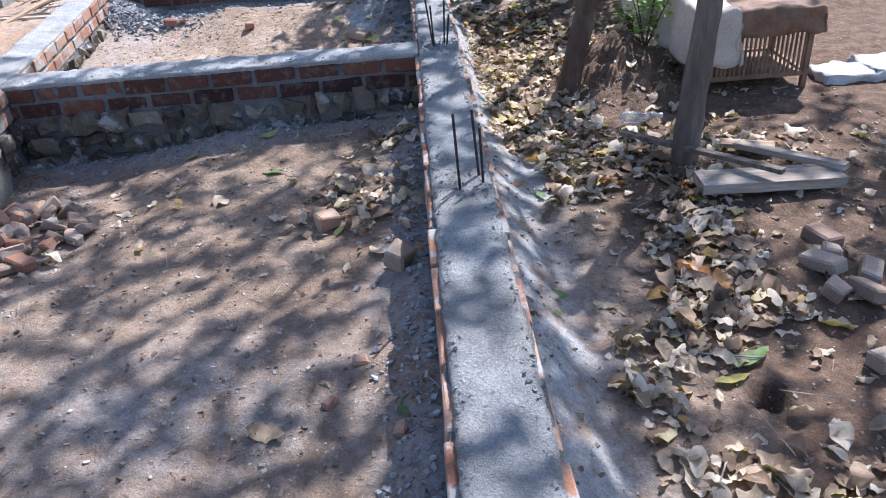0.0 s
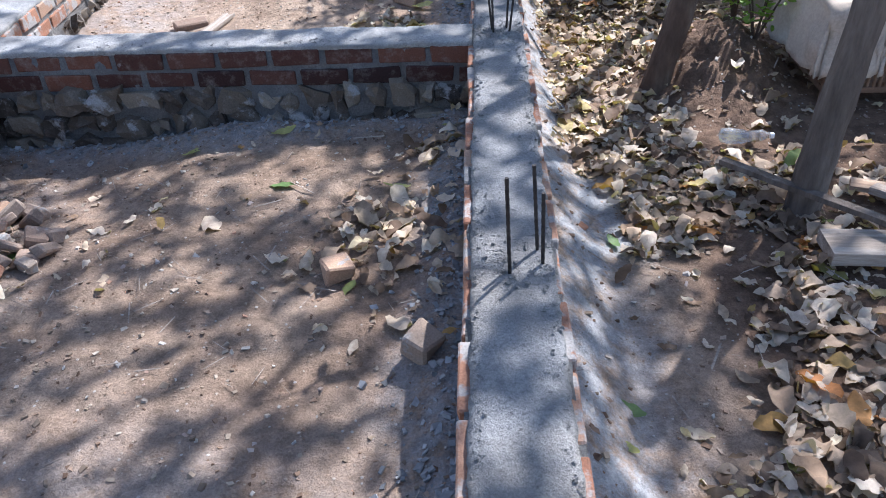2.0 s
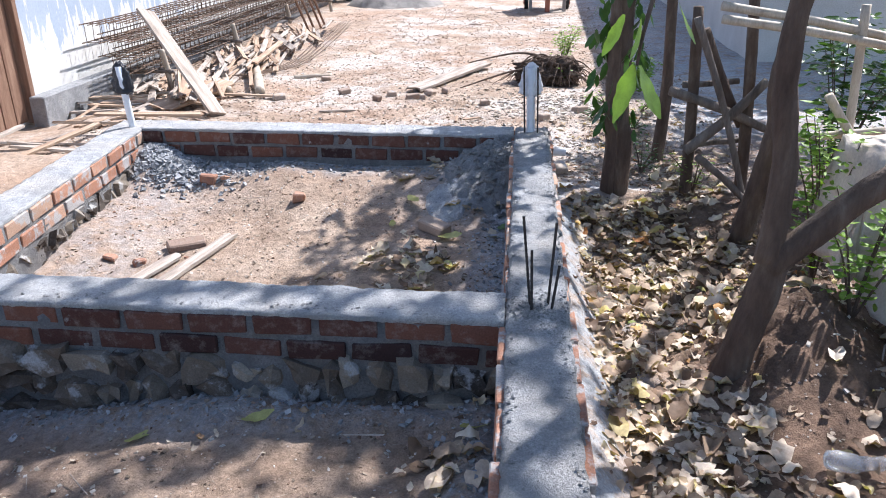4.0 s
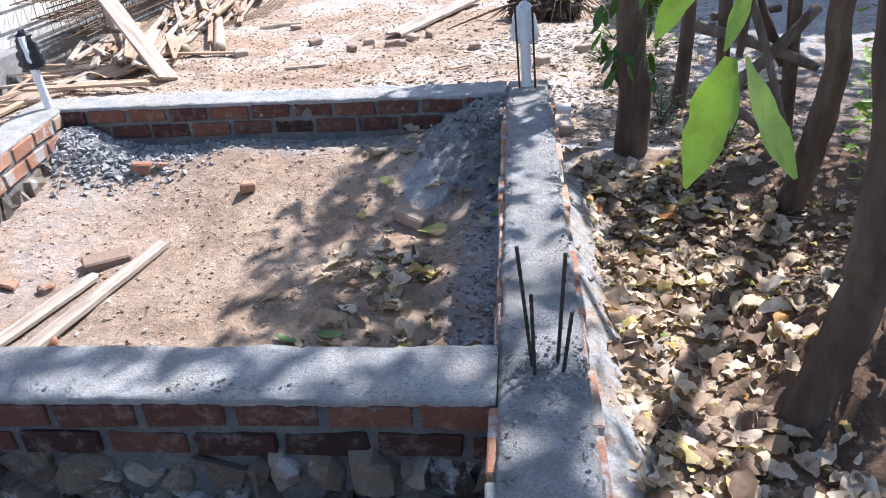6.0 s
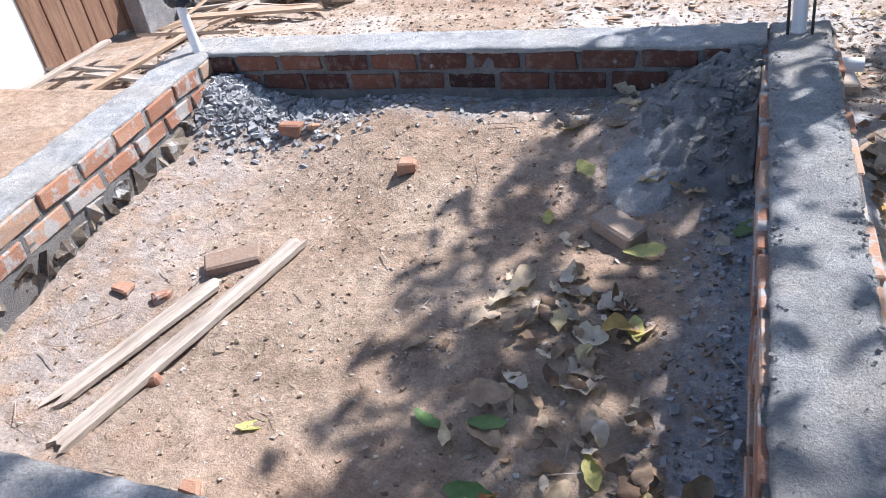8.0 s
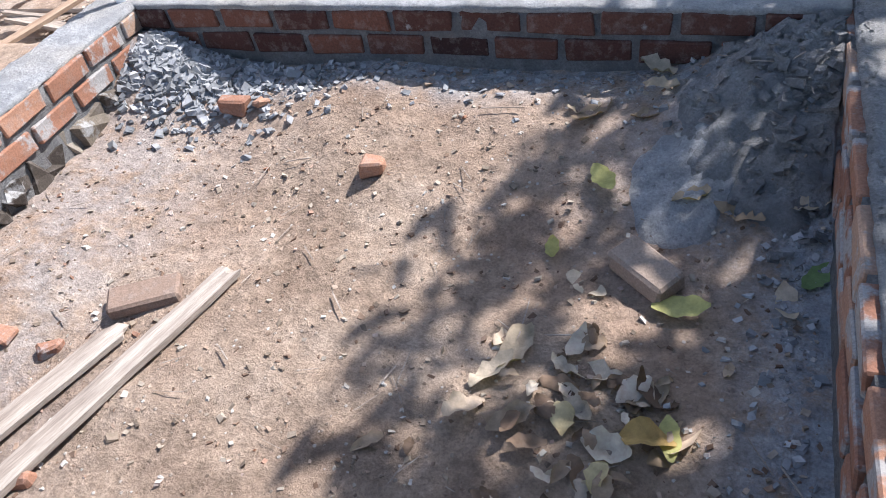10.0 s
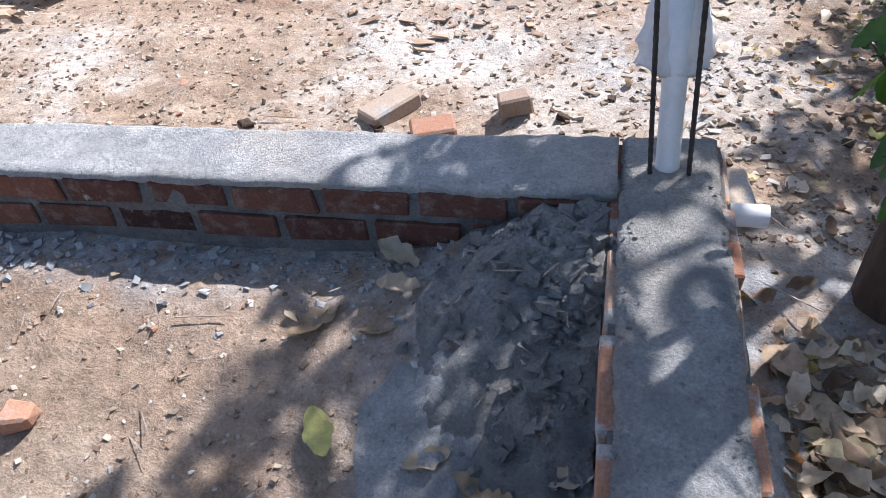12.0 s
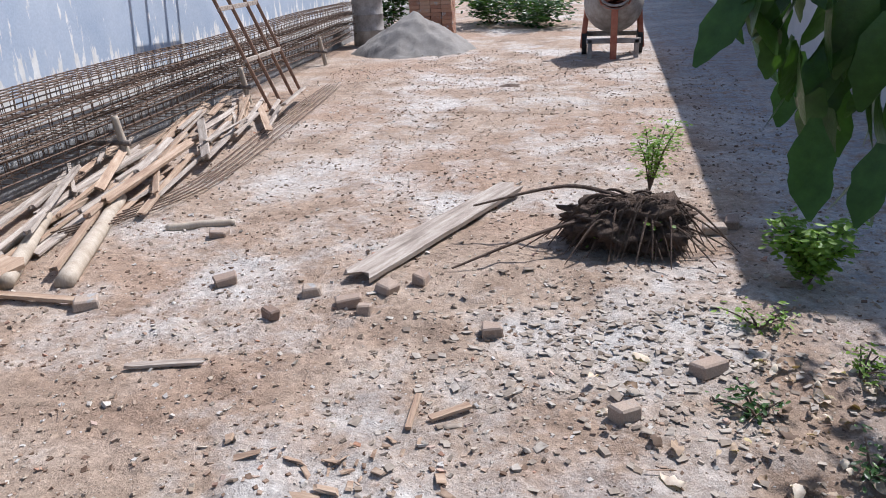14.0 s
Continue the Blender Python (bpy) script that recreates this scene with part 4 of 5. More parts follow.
# ---- loose bricks, stones and boards in the pits and yard ----
def loose_brick(x, y, ln, w, h, yaw, mat, label, tilt=0, roll=0, lift=0.0, name="brick", cat="brick", grp="loose bricks"):
    bm = bmesh.new()
    box(bm, Matrix(), ln, w, h, 0.008, 0.006 if ln > 0.12 else 0.012)
    bm2 = thing(name, bm, mat, label, cat, grp)
    bm2.matrix_world = Matrix.Translation(at_ground(x, y, h / 2 - 0.006 + lift)) @ pose(0, 0, 0, tilt, roll, yaw)
    return bm2


DUSTYBRICK = m_brick("dusty_brick", [(0.0, (0.24, 0.165, 0.125)), (0.5, (0.33, 0.245, 0.19)), (1.0, (0.42, 0.335, 0.265))], 0.60)
PALEBRICK = m_brick("pale_dusty_brick", [(0.0, (0.36, 0.28, 0.22)), (1.0, (0.52, 0.43, 0.35))], 0.58)
loose_brick(-0.45, 3.30, 0.10, 0.10, 0.075, 20, BRICKSUN, "broken half of an orange brick on leaves")
loose_brick(-0.13, 2.89, 0.10, 0.09, 0.09, 60, DUSTYBRICK, "broken brown brick lump", 15)
loose_brick(-0.43, 6.28, 0.19, 0.098, 0.06, -38, DUSTYBRICK, "whole dusty grey-brown brick in the pit", 4, 3, 0.01)
loose_brick(-1.30, 6.53, 0.075, 0.07, 0.06, 12, BRICKSUN, "small cut orange brick piece")
loose_brick(-0.79, 7.98, 0.22, 0.105, 0.06, 55, PALEBRICK, "whole pale dusty brick behind the wall")
loose_brick(-0.60, 7.83, 0.15, 0.12, 0.06, 20, BRICKSUN, "broken orange brick lying flat")
loose_brick(-0.34, 7.96, 0.11, 0.1, 0.07, 12, DUSTYBRICK, "half brick standing in the dirt")
loose_brick(0.34, 7.55, 0.11, 0.22, 0.06, 4, PALEBRICK, "whole dusty brick by the pipe")
loose_brick(1.65, 3.06, 0.09, 0.15, 0.06, 15, DUSTYBRICK, "dusty brick lying in dark soil")
for x, y, ln, yaw in [(1.54, 2.84, 0.17, 110), (1.69, 2.76, 0.14, 60), (1.61, 2.63, 0.15, 100), (1.47, 2.27, 0.09, 20), (1.8, 2.6, 0.15, 45), (1.70, 2.5, 0.10, 140), (1.5, 2.66, 0.08, 30), (1.6, 2.9, 0.09, 70)]:
    loose_brick(x, y, ln, 0.08, 0.06, yaw, DUSTYBRICK, "dusty broken brick in a heap", rng.uniform(-20, 20), rng.uniform(-15, 15), 0.01)
for x, y, ln, yaw in [(-1.06, 9.99, 0.13, 20), (-1.83, 10.2, 0.12, 30), (-0.3, 9.75, 0.09, 10), (0.27, 9.13, 0.11, 30), (-0.9, 10.15, 0.1, 60), (0.9, 11.2, 0.14, 5), (1.02, 11.3, 0.14, 80), (-2.45, 9.85, 0.12, 30), (-1.3, 10.1, 0.1, 15),
                      (-2.2, 10.9, 0.12, 10), (-0.95, 9.88, 0.07, 10), (-1.4, 9.8, 0.06, 50), (0.62, 9.5, 0.15, 40), (-3.2, 10.9, 0.18, 60), (-0.75, 10.3, 0.11, 80)]:
    loose_brick(x, y, ln, 0.085, 0.06, yaw, DUSTYBRICK, "dusty broken brick on the trodden yard", rng.uniform(-8, 8), rng.uniform(-8, 8))
for k in range(64):
    a = rng.uniform(0, 6.28)
    q = rng.random() ** 0.6
    x, y = -1.93 + math.cos(a) * q * 0.40, 3.5 + math.sin(a) * q * 0.36
    loose_brick(x, y, rng.uniform(0.05, 0.13), rng.uniform(0.04, 0.09), rng.uniform(0.03, 0.06), rng.uniform(0, 180), DUSTYBRICK if k % 3 else BRICKSUN, "broken brick rubble heaped in the pit", rng.uniform(-30, 30), rng.uniform(-30, 30), 0.07 * (1 - q))
for x, y, ln, yaw in [(-0.27, 2.35, 0.05, 10), (-0.36, 2.15, 0.05, 50), (-0.14, 2.0, 0.06, 80), (-2.0, 6.82, 0.1, 15), (-1.9, 6.85, 0.07, 70), (-0.28, 5.05, 0.08, 30), (-1.75, 5.35, 0.06, 20), (-2.12, 5.7, 0.07, 0), (-1.95, 5.7, 0.06, 40), (-1.36, 5.02, 0.06, 10)]:
    loose_brick(x, y, ln, ln * 0.7, ln * 0.5, yaw, BRICKSUN, "small broken orange brick piece", rng.uniform(-15, 15), 8)

plank("plank", at_ground(-1.86, 5.05, 0.0), at_ground(-1.575, 6.07, 0.012), 0.07, 0.02, GREYWOOD, "rough pale board lying in the pit", "boards in the pit", 0, 0.02)
plank("plank", at_ground(-1.99, 5.2, 0.0), at_ground(-1.79, 5.80, 0.008), 0.075, 0.016, GREYWOOD, "rough split board lying in the pit", "boards in the pit", 0, 0.05)
loose_brick(-1.79, 5.93, 0.21, 0.10, 0.05, 32, DUSTYBRICK, "dusty whole block on sandy earth beside boards", 3, 2)
plank("plank", at_ground(-1.08, 10.28, 0.03), at_ground(-0.40, 11.85, 0.05), 0.17, 0.03, GREYWOOD, "split grey plank lying across the yard", "boards in the yard", 6, 0.06)
plank("plank", at_ground(-1.02, 10.75, 0.02), at_ground(-0.55, 11.75, 0.03), 0.07, 0.02, GREYWOOD, "split grey strip along a plank", "boards in the yard", 0, 0.05)
plank("plank", at_ground(-0.53, 8.95, 0.01), at_ground(-0.54, 9.2, 0.01), 0.025, 0.012, SPLITWOOD, "thin wood offcut on the ground", "boards in the yard")
plank("plank", at_ground(-0.46, 9.02, 0.01), at_ground(-0.32, 9.13, 0.01), 0.035, 0.012, SPLITWOOD, "thin wood offcut on the ground", "boards in the yard")
plank("plank", at_ground(-1.85, 9.28, 0.01), at_ground(-1.55, 9.35, 0.01), 0.04, 0.014, GREYWOOD, "splintered grey board end on the ground", "boards in the yard", 0, 0.04)
plank("plank", (-2.79, 9.0, ground_z(-2.79, 9.0) + 0.02), (-3.72, 9.75, 0.90), 0.2, 0.025, GREYWOOD, "long weathered plank leaning on steel cages", "boards in the yard", 20)


# ---- the yard: old wall, steel cages, ladder, timber, sand, barrel, mixer ----
def long_wall():
    w = empty("wall_house_left", (-4.45, 7.0, 0), "old pale blue wall with peeling whitewash", "wall", "", "structure")
    inv = Matrix.Translation((4.45, -7.0, 0))
    # leans away slightly with distance
    bm = bmesh.new()
    box(bm, inv @ pose(-4.80, 20.3, 1.4, 0, 0, 1.4), 0.24, 23.6, 3.2)
    part("wall", bm, PAINT, w)
    bm = bmesh.new()
    box(bm, inv @ pose(-4.42, 4.5, 1.4), 0.24, 6.3, 3.2)
    part("wall", bm, PAINT, w)
    bm = bmesh.new()
    box(bm, inv @ pose(-4.42, 8.08, 2.5), 0.24, 0.86, 1.0)
    part("lintel", bm, PAINT, w)
    bm = bmesh.new()
    box(bm, inv @ pose(-4.52, 20.3, 0.12, 0, 0, 1.4), 0.14, 23.6, 0.34, 0.01)
    part("plinth", bm, RENDERED, w)
    bm = bmesh.new()
    tube(bm, [(0, 0, 0), (0.12, 0, 0.05)], [0.05, 0.03], 8)
    bmesh.ops.transform(bm, matrix=inv @ pose(-4.62, 16.5, 1.55), verts=bm.verts)
    part("bracket", bm, RUST, w)
    # door in the wall
    d = tagged(empty("door_1", (-4.36, 8.1, 0), "old brown wooden plank door in the wall", "door", "", "structure"))
    for i in range(5):
        bm = bmesh.new()
        box(bm, pose(0, -0.34 + i * 0.165, 1.05), 0.04, 0.155, 1.95, 0.004)
        part("plank", bm, DOORWOOD, d)
    for y in (-0.44, 0.46):
        bm = bmesh.new()
        box(bm, pose(0.03, y, 1.05), 0.09, 0.06, 2.0, 0.005)
        part("frame", bm, DOORWOOD, d)


long_wall()


def steel_cages():
    """Welded column cages stacked along the wall on stakes: long bars with square stirrups."""
    r = random.Random(77)
    for k in range(6):
        col, row = k % 2, k // 2
        y0, y1 = 9.7 + r.uniform(-0.3, 0.3), 21.5 + r.uniform(-0.4, 0.4)
        t = empty("steel_cage", (-4.2, y0, 0.2), "long rusted reinforcing cage stacked by the wall", "rebar cage", "stacked steel cages")
        cx, cz, s = -0.05 + 0.22 * col - 0.02 * row, 0.05 + 0.19 * row, 0.175
        skew = r.uniform(-0.03, 0.03)

        def at(u, i, j):
            sag = 0.015 * math.sin(u * 1.1 + k) + 0.01 * noise.noise((u * 0.8, k, 0))
            return Vector((cx + i * s / 3 + skew * u * 0.1 - 0.026 * u * 0.9, u, cz + j * s / 3 + sag))
        for i, j in ((0, 0), (3, 0), (0, 3), (3, 3), (1.5, 3), (3, 1.5)):
            bm = bmesh.new()
            n = 24
            tube(bm, [at((y1 - y0) * q / n, i, j) for q in range(n + 1)], 0.0065, 5)
            part("bar", bm, RUST, t)
        bm = bmesh.new()
        q = [Vector((a * s / 3, 0, b * s / 3)) for a, b in ((-0.1, -0.1), (3.1, -0.1), (3.1, 3.1), (-0.1, 3.1), (-0.1, -0.1))]
        tube(bm, q, 0.0042, 4)
        first = part("stirrup", bm, RUST, t)
        u = 0.1
        while u < y1 - y0:
            ob = first if u < 0.11 else new("stirrup", first.data)
            ob.parent = t
            ob.matrix_local = Matrix.Translation(at(u, 0, 0)) @ pose(0, 0, 0, r.uniform(-6, 6), 0, r.uniform(-6, 6))
            u += 0.15


steel_cages()
for y in (10.2, 12.55, 15.35, 18.6):
    x = -3.72 - 0.026 * (y - 9.7)
    stick("stake", [(x, y, -0.05), (x - 0.05, y + 0.02, 0.2), (x - 0.1, y + 0.03, 0.46)], 0.038, 0.032, BAMBOO, "short wooden stake holding up the steel", "stake", "stakes under the steel")
    stick("stake", [(x - 0.8, y, 0.23), (x - 0.3, y, 0.235), (x + 0.02, y, 0.23)], 0.026, 0.024, POSTWOOD, "cross piece under the steel cages", "stake", "stakes under the steel")


def ladder():
    t = empty("ladder", (-3.5, 15.4, 0.02), "tall dark wooden ladder leaning on the wall", "ladder")
    for dy in (-0.34, 0.0, 0.42, 0.72):
        bm = bmesh.new()
        p0, p1 = Vector((0, dy, 0)), Vector((-0.75, dy - 0.42, 2.3))
        tube(bm, [p0.lerp(p1, i / 6) for i in range(7)], 0.022, 6)
        part("stile", bm, DOORWOOD, t)
    for q in (0.25, 0.5, 0.75):
        bm = bmesh.new()
        box(bm, pose(-0.75 * q, 0.19 - 0.42 * q, 2.3 * q), 0.03, 1.1, 0.05, 0.004)
        part("rung", bm, GREYWOOD, t)


ladder()


def timber_pile():
    r = random.Random(5)
    for k in range(90):
        y = r.uniform(9.6, 15.2)
        x = -3.55 + r.uniform(-0.45, 0.5) - 0.02 * (y - 10) + 0.05 * smooth(12, 10, y)
        ln, a = r.uniform(0.6, 1.7), math.radians(90 + r.gauss(14, 9))
        z = 0.03 + r.random() ** 1.5 * 0.12
        dx, dy = math.cos(a) * ln / 2, math.sin(a) * ln / 2
        plank("batten", (x - dx, y - dy, z + r.uniform(0, 0.05)), (x + dx, y + dy, z + r.uniform(0, 0.06)), r.uniform(0.025, 0.08), r.uniform(0.015, 0.03), SPLITWOOD if r.random() < 0.45 else GREYWOOD,
              "rough sawn batten in a heap of scrap timber", "scrap timber heap", r.uniform(-30, 30), 0.02, "batten", k)
    for p0, p1, rr in [((-2.72, 10.05, 0.05), (-3.25, 11.5, 0.08), 0.055), ((-3.05, 10.0, 0.06), (-3.5, 11.0, 0.1), 0.05), ((-2.62, 11.0, 0.03), (-2.2, 11.15, 0.03), 0.03), ((-3.3, 9.85, 0.06), (-3.45, 10.9, 0.12), 0.04)]:
        p = Vector(p0).lerp(Vector(p1), 0.5)
        stick("log", [p0, tuple(p + Vector((0.01, 0, 0.008))), p1], rr, rr * 0.85, BAMBOO, "pale peeled log lying by the timber heap", "log", "logs")
    for k in range(5):
        pts = [(-3.25 + 0.05 * k, 10.7, 0.1), (-2.95 + 0.05 * k, 11.9, 0.05), (-3.15 + 0.07 * k, 14.2, 0.045), (-3.3 + 0.05 * k, 16.6, 0.045)]
        stick("loose_bar", pts, 0.0055, 0.0055, RUST, "bent thin steel bar on the ground", "rebar", "loose bars", 6, 0)
    plank("plank", at_ground(-3.35, 9.0, 0.05), at_ground(-3.15, 10.2, 0.08), 0.22, 0.03, SPLITWOOD, "wide rough board on the timber heap", "boards in the yard", 14, 0.05)
    plank("plank", at_ground(-3.3, 9.9, 0.02), at_ground(-2.45, 9.86, 0.02), 0.05, 0.02, SPLITWOOD, "thin split board on the ground", "boards in the yard", 0, 0.05)
    for k in range(26):
        y = r.uniform(7.3, 9.6)
        x = -3.55 + r.uniform(-0.6, 0.45)
        a, ln = r.uniform(-0.5, 1.6), r.uniform(0.3, 1.2)
        dx, dy = math.cos(a) * ln / 2, math.sin(a) * ln / 2
        plank("batten", (x - dx, y - dy, ground_z(x, y) + 0.02 + r.random() * 0.08), (x + dx, y + dy, ground_z(x, y) + 0.02 + r.random() * 0.09), r.uniform(0.02, 0.09), 0.02, GREYWOOD if k % 2 else SPLITWOOD,
              "grey broken batten among rubble by the wall", "scrap by the wall", r.uniform(-30, 30), 0.03, "batten", 90 + k)


timber_pile()


def mound(name, loc, rx, ry, h, mat, label, category, seed):
    n = 48
    vs, fs = [], []
    for j in range(n + 1):
        for i in range(n + 1):
            a, b = i / n * 2 - 1, j / n * 2 - 1
            d = math.hypot(a, b)
            k = 1 + 0.18 * noise.noise((a * 2, b * 2, seed))
            z = h * max(0, 1 - d * k) ** 0.9 + 0.07 * h * noise.noise((a * 6, b * 6, seed)) + 0.05 * h * noise.noise((a * 17, b * 17, seed)) - 0.03
            vs.append(Vector((a * rx, b * ry, z)))
    for j in range(n):
        for i in range(n):
            a = j * (n + 1) + i
            fs.append((a, a + 1, a + n + 2, a + n + 1))
    ob = new(name, mesh_of(name, vs, fs, mat, True))
    ob.location = loc
    return tagged(ob, label, category)


mound("sand_heap", (-2.85, 20.3, 0.0), 1.15, 1.2, 0.72, SAND, "grey heap of building sand", "sand heap", 3)
mound("cement_patch", (-0.8, 16.5, 0.0), 0.33, 0.4, 0.07, ROOT, "dark spill of damp earth in the yard", "earth", 5)


def barrel():
    t = empty("barrel", (-3.95, 21.3, 0.0), "cement-stained grey steel drum", "barrel")
    bm = bmesh.new()
    prof = [(0, 0.28), (0.01, 0.30), (0.29, 0.295), (0.30, 0.305), (0.31, 0.295), (0.58, 0.295), (0.59, 0.305), (0.60, 0.295), (0.87, 0.295), (0.88, 0.305), (0.90, 0.30)]
    tube(bm, [(0, 0, z) for z, _ in prof], [r for _, r in prof], 28)
    part("drum", bm, MIXGREY, t, "", True)
    bm = bmesh.new()
    tube(bm, [(0, 0, 0.895), (0, 0, 0.915)], 0.31, 28)
    part("rim", bm, MIXGREY, t)


barrel()
stack = empty("brick_pile", (-2.9, 22.4, 0.0), "neat pile of orange bricks behind the sand", "brick pile")
unit = bmesh.new()
box(unit, Matrix(), 0.215, 0.105, 0.07, 0.005, 0.004)
first = part("brick", unit, BRICKSUN, stack)
for i in range(4):
    for j in range(4):
        for k in range(13):
            ob = first if i == j == k == 0 else new("brick", first.data)
            ob.parent = stack
            ob.matrix_local = pose(-0.33 + 0.22 * i + rng.uniform(-0.008, 0.008), -0.16 + 0.11 * j + rng.uniform(-0.01, 0.01), 0.04 + 0.073 * k, 0, 0, rng.uniform(-3, 3))
shrub("bush", (-0.9, 24.0, 0.0), 0.9, 1.4, 1200, 0.14, CROWNLEAF, "dark green bush at the end of the yard", 70, 12)
shrub("bush", (-2.0, 25.0, 0.0), 0.9, 1.2, 900, 0.14, CROWNLEAF, "dark green bush at the end of the yard", 71, 12)
shrub("bush", (-4.3, 24.5, 0.0), 1.2, 1.0, 800, 0.14, CROWNLEAF, "dark green bush at the end of the yard", 72, 12)


def mixer():
    t = empty("concrete_mixer", (0.56, 19.3, 0.02), "worn concrete mixer caked in cement", "concrete mixer")
    bm = bmesh.new()
    prof = [(-0.5, 0.30), (-0.46, 0.42), (0.0, 0.55), (0.25, 0.55), (0.55, 0.40), (0.72, 0.30)]
    tube(bm, [(0, -0.05 - y * 0.94, 0.95 + y * 0.34) for y, _ in prof], [r for _, r in prof], 28, 0, False)
    drum = part("drum", bm, MIXGREY, t, "", True)
    bm = bmesh.new()
    tube(bm, [(0, -0.72, 1.19), (0, -0.76, 1.205)], 0.33, 28, 0, False)
    part("lip", bm, MIXRED, drum)
    bm = bmesh.new()
    for a in (90, 210, 330):
        c, s_ = math.cos(math.radians(a)), math.sin(math.radians(a))
        box(bm, pose(c * 0.15, -0.76, 1.16 + s_ * 0.15, 0, -a, 0), 0.32, 0.05, 0.10, 0.01)
    part("blades", bm, MIXRED, drum)
    bm = bmesh.new()
    ring = [(math.cos(q / 24 * 6.2832) * 0.30, -0.84, 1.22 + math.sin(q / 24 * 6.2832) * 0.26) for q in range(25)]
    tube(bm, ring, 0.022, 6)
    part("tilting_wheel", bm, MIXGREY, t)
    for x in (-0.5, 0.5):
        bm = bmesh.new()
        box(bm, pose(x, 0.1, 0.72, 0, 6 if x < 0 else -6, 0), 0.10, 0.34, 1.2, 0.02)
        part("yoke", bm, MIXRED, t)
        bm = bmesh.new()
        tube(bm, [(x * 1.05 - 0.05, 0.1, 0.24), (x * 1.05 + 0.05, 0.1, 0.24)], 0.24, 22)
        part("wheel", bm, TYRE, t)
        bm = bmesh.new()
        box(bm, pose(x * 0.85, -0.6, 0.15), 0.09, 0.09, 0.4, 0.01)
        part("leg", bm, MIXGREY, t)
    for y, z in ((-0.6, 0.32), (0.3, 0.36)):
        bm = bmesh.new()
        box(bm, pose(0, y, z), 1.0, 0.09, 0.09, 0.01)
        part("beam", bm, MIXGREY, t)
    bm = bmesh.new()
    box(bm, pose(0, -0.75, 0.45), 0.12, 0.10, 0.9, 0.01)
    part("post", bm, MIXRED, t)
    bm = bmesh.new()
    box(bm, pose(0, 0.55, 0.85), 0.6, 0.45, 0.6, 0.03)
    part("engine_box", bm, MIXRED, t)
    for x in (-0.62, 0.62):
        bm = bmesh.new()
        box(bm, pose(x, -0.1, 1.15), 0.2, 0.12, 0.05, 0.01)
        part("handle", bm, MIXGREY, t)


mixer()
bpy.data.objects["concrete_mixer"].scale = (0.82, 0.82, 0.82)


def house_right():
    """The neighbour's house whose shade falls over the edge of the yard."""
    t = empty("house", (4.68, 23.1, 0), "plain rendered neighbouring house", "house")
    bm = bmesh.new()
    box(bm, pose(0, 0, 1.6), 2.6, 21, 3.2)
    part("wall", bm, HOUSEWALL, t)
    bm = bmesh.new()
    box(bm, pose(-0.7, 0, 3.45, 0, -14, 0), 2.2, 21.8, 0.08)
    box(bm, pose(0.9, 0, 3.45, 0, 14, 0), 1.8, 21.8, 0.08)
    part("roof", bm, ROOFTILE, t)
    t.rotation_euler = (0, 0, radians(-2.0))


house_right()


def root_ball():
    t = empty("uprooted_stump", at_ground(0.40, 10.98), "uprooted stump with tangled dark roots", "stump")
    r = random.Random(4)
    bm = bmesh.new()
    bmesh.ops.create_icosphere(bm, subdivisions=5, radius=1)
    for v in bm.verts:
        c = v.co.copy()
        s = 1 + 0.4 * noise.noise(c * 1.7) + 0.3 * noise.noise(c * 4.5) + 0.22 * noise.noise(c * 10) + 0.14 * noise.noise(c * 22)
        v.co = Vector((c.x * 0.36 * s, c.y * 0.25 * s, max(-0.05, c.z * 0.17 * s + 0.10)))
    part("root_ball", bm, ROOT, t, "", True)
    for k in range(130):
        a = r.gauss(3.7, 1.1)
        l = r.uniform(0.15, 0.5)
        s = Vector((r.uniform(-0.15, 0.2), r.uniform(-0.1, 0.1), r.uniform(0.08, 0.28)))
        e = s + Vector((math.cos(a) * l, math.sin(a) * l * 0.7 - 0.1, -s.z + 0.02))
        bm = bmesh.new()
        line = bezier([s, s.lerp(e, 0.4) + Vector((0, 0, 0.08 + r.uniform(-0.05, 0.05))), e], 5)
        tube(bm, line, rad(r.uniform(0.006, 0.014), 0.003, len(line)), 5)
        part("root", bm, ROOT, t)
    for p in ([(-0.05, 0, 0.26), (-0.4, 0.1, 0.30), (-0.95, 0.0, 0.2)], [(-0.1, 0, 0.18), (-0.5, -0.25, 0.14), (-1.0, -0.55, 0.02)]):
        bm = bmesh.new()
        line = bezier(p, 8)
        tube(bm, line, rad(0.018, 0.006, len(line)), 6)
        part("root", bm, BARK, t)
    pts = [Vector((r.uniform(-0.3, 0.2), r.uniform(-0.25, 0.0), r.uniform(0.02, 0.22))) for _ in range(60)]
    leaf_cloud(pts, 0.05, BRIGHTLEAF, "sprouts", t, r, 0.3, "fresh green sprouts")


root_ball()


# ---- litter: dry leaves, chips, gravel ----
YARDCHIP = m_leaf("mixed_chips", [(0.0, (0.16, 0.12, 0.09)), (0.35, (0.30, 0.235, 0.175)), (0.7, (0.42, 0.36, 0.29)), (0.9, (0.52, 0.49, 0.45)), (1.0, (0.40, 0.20, 0.12))], 0.9)


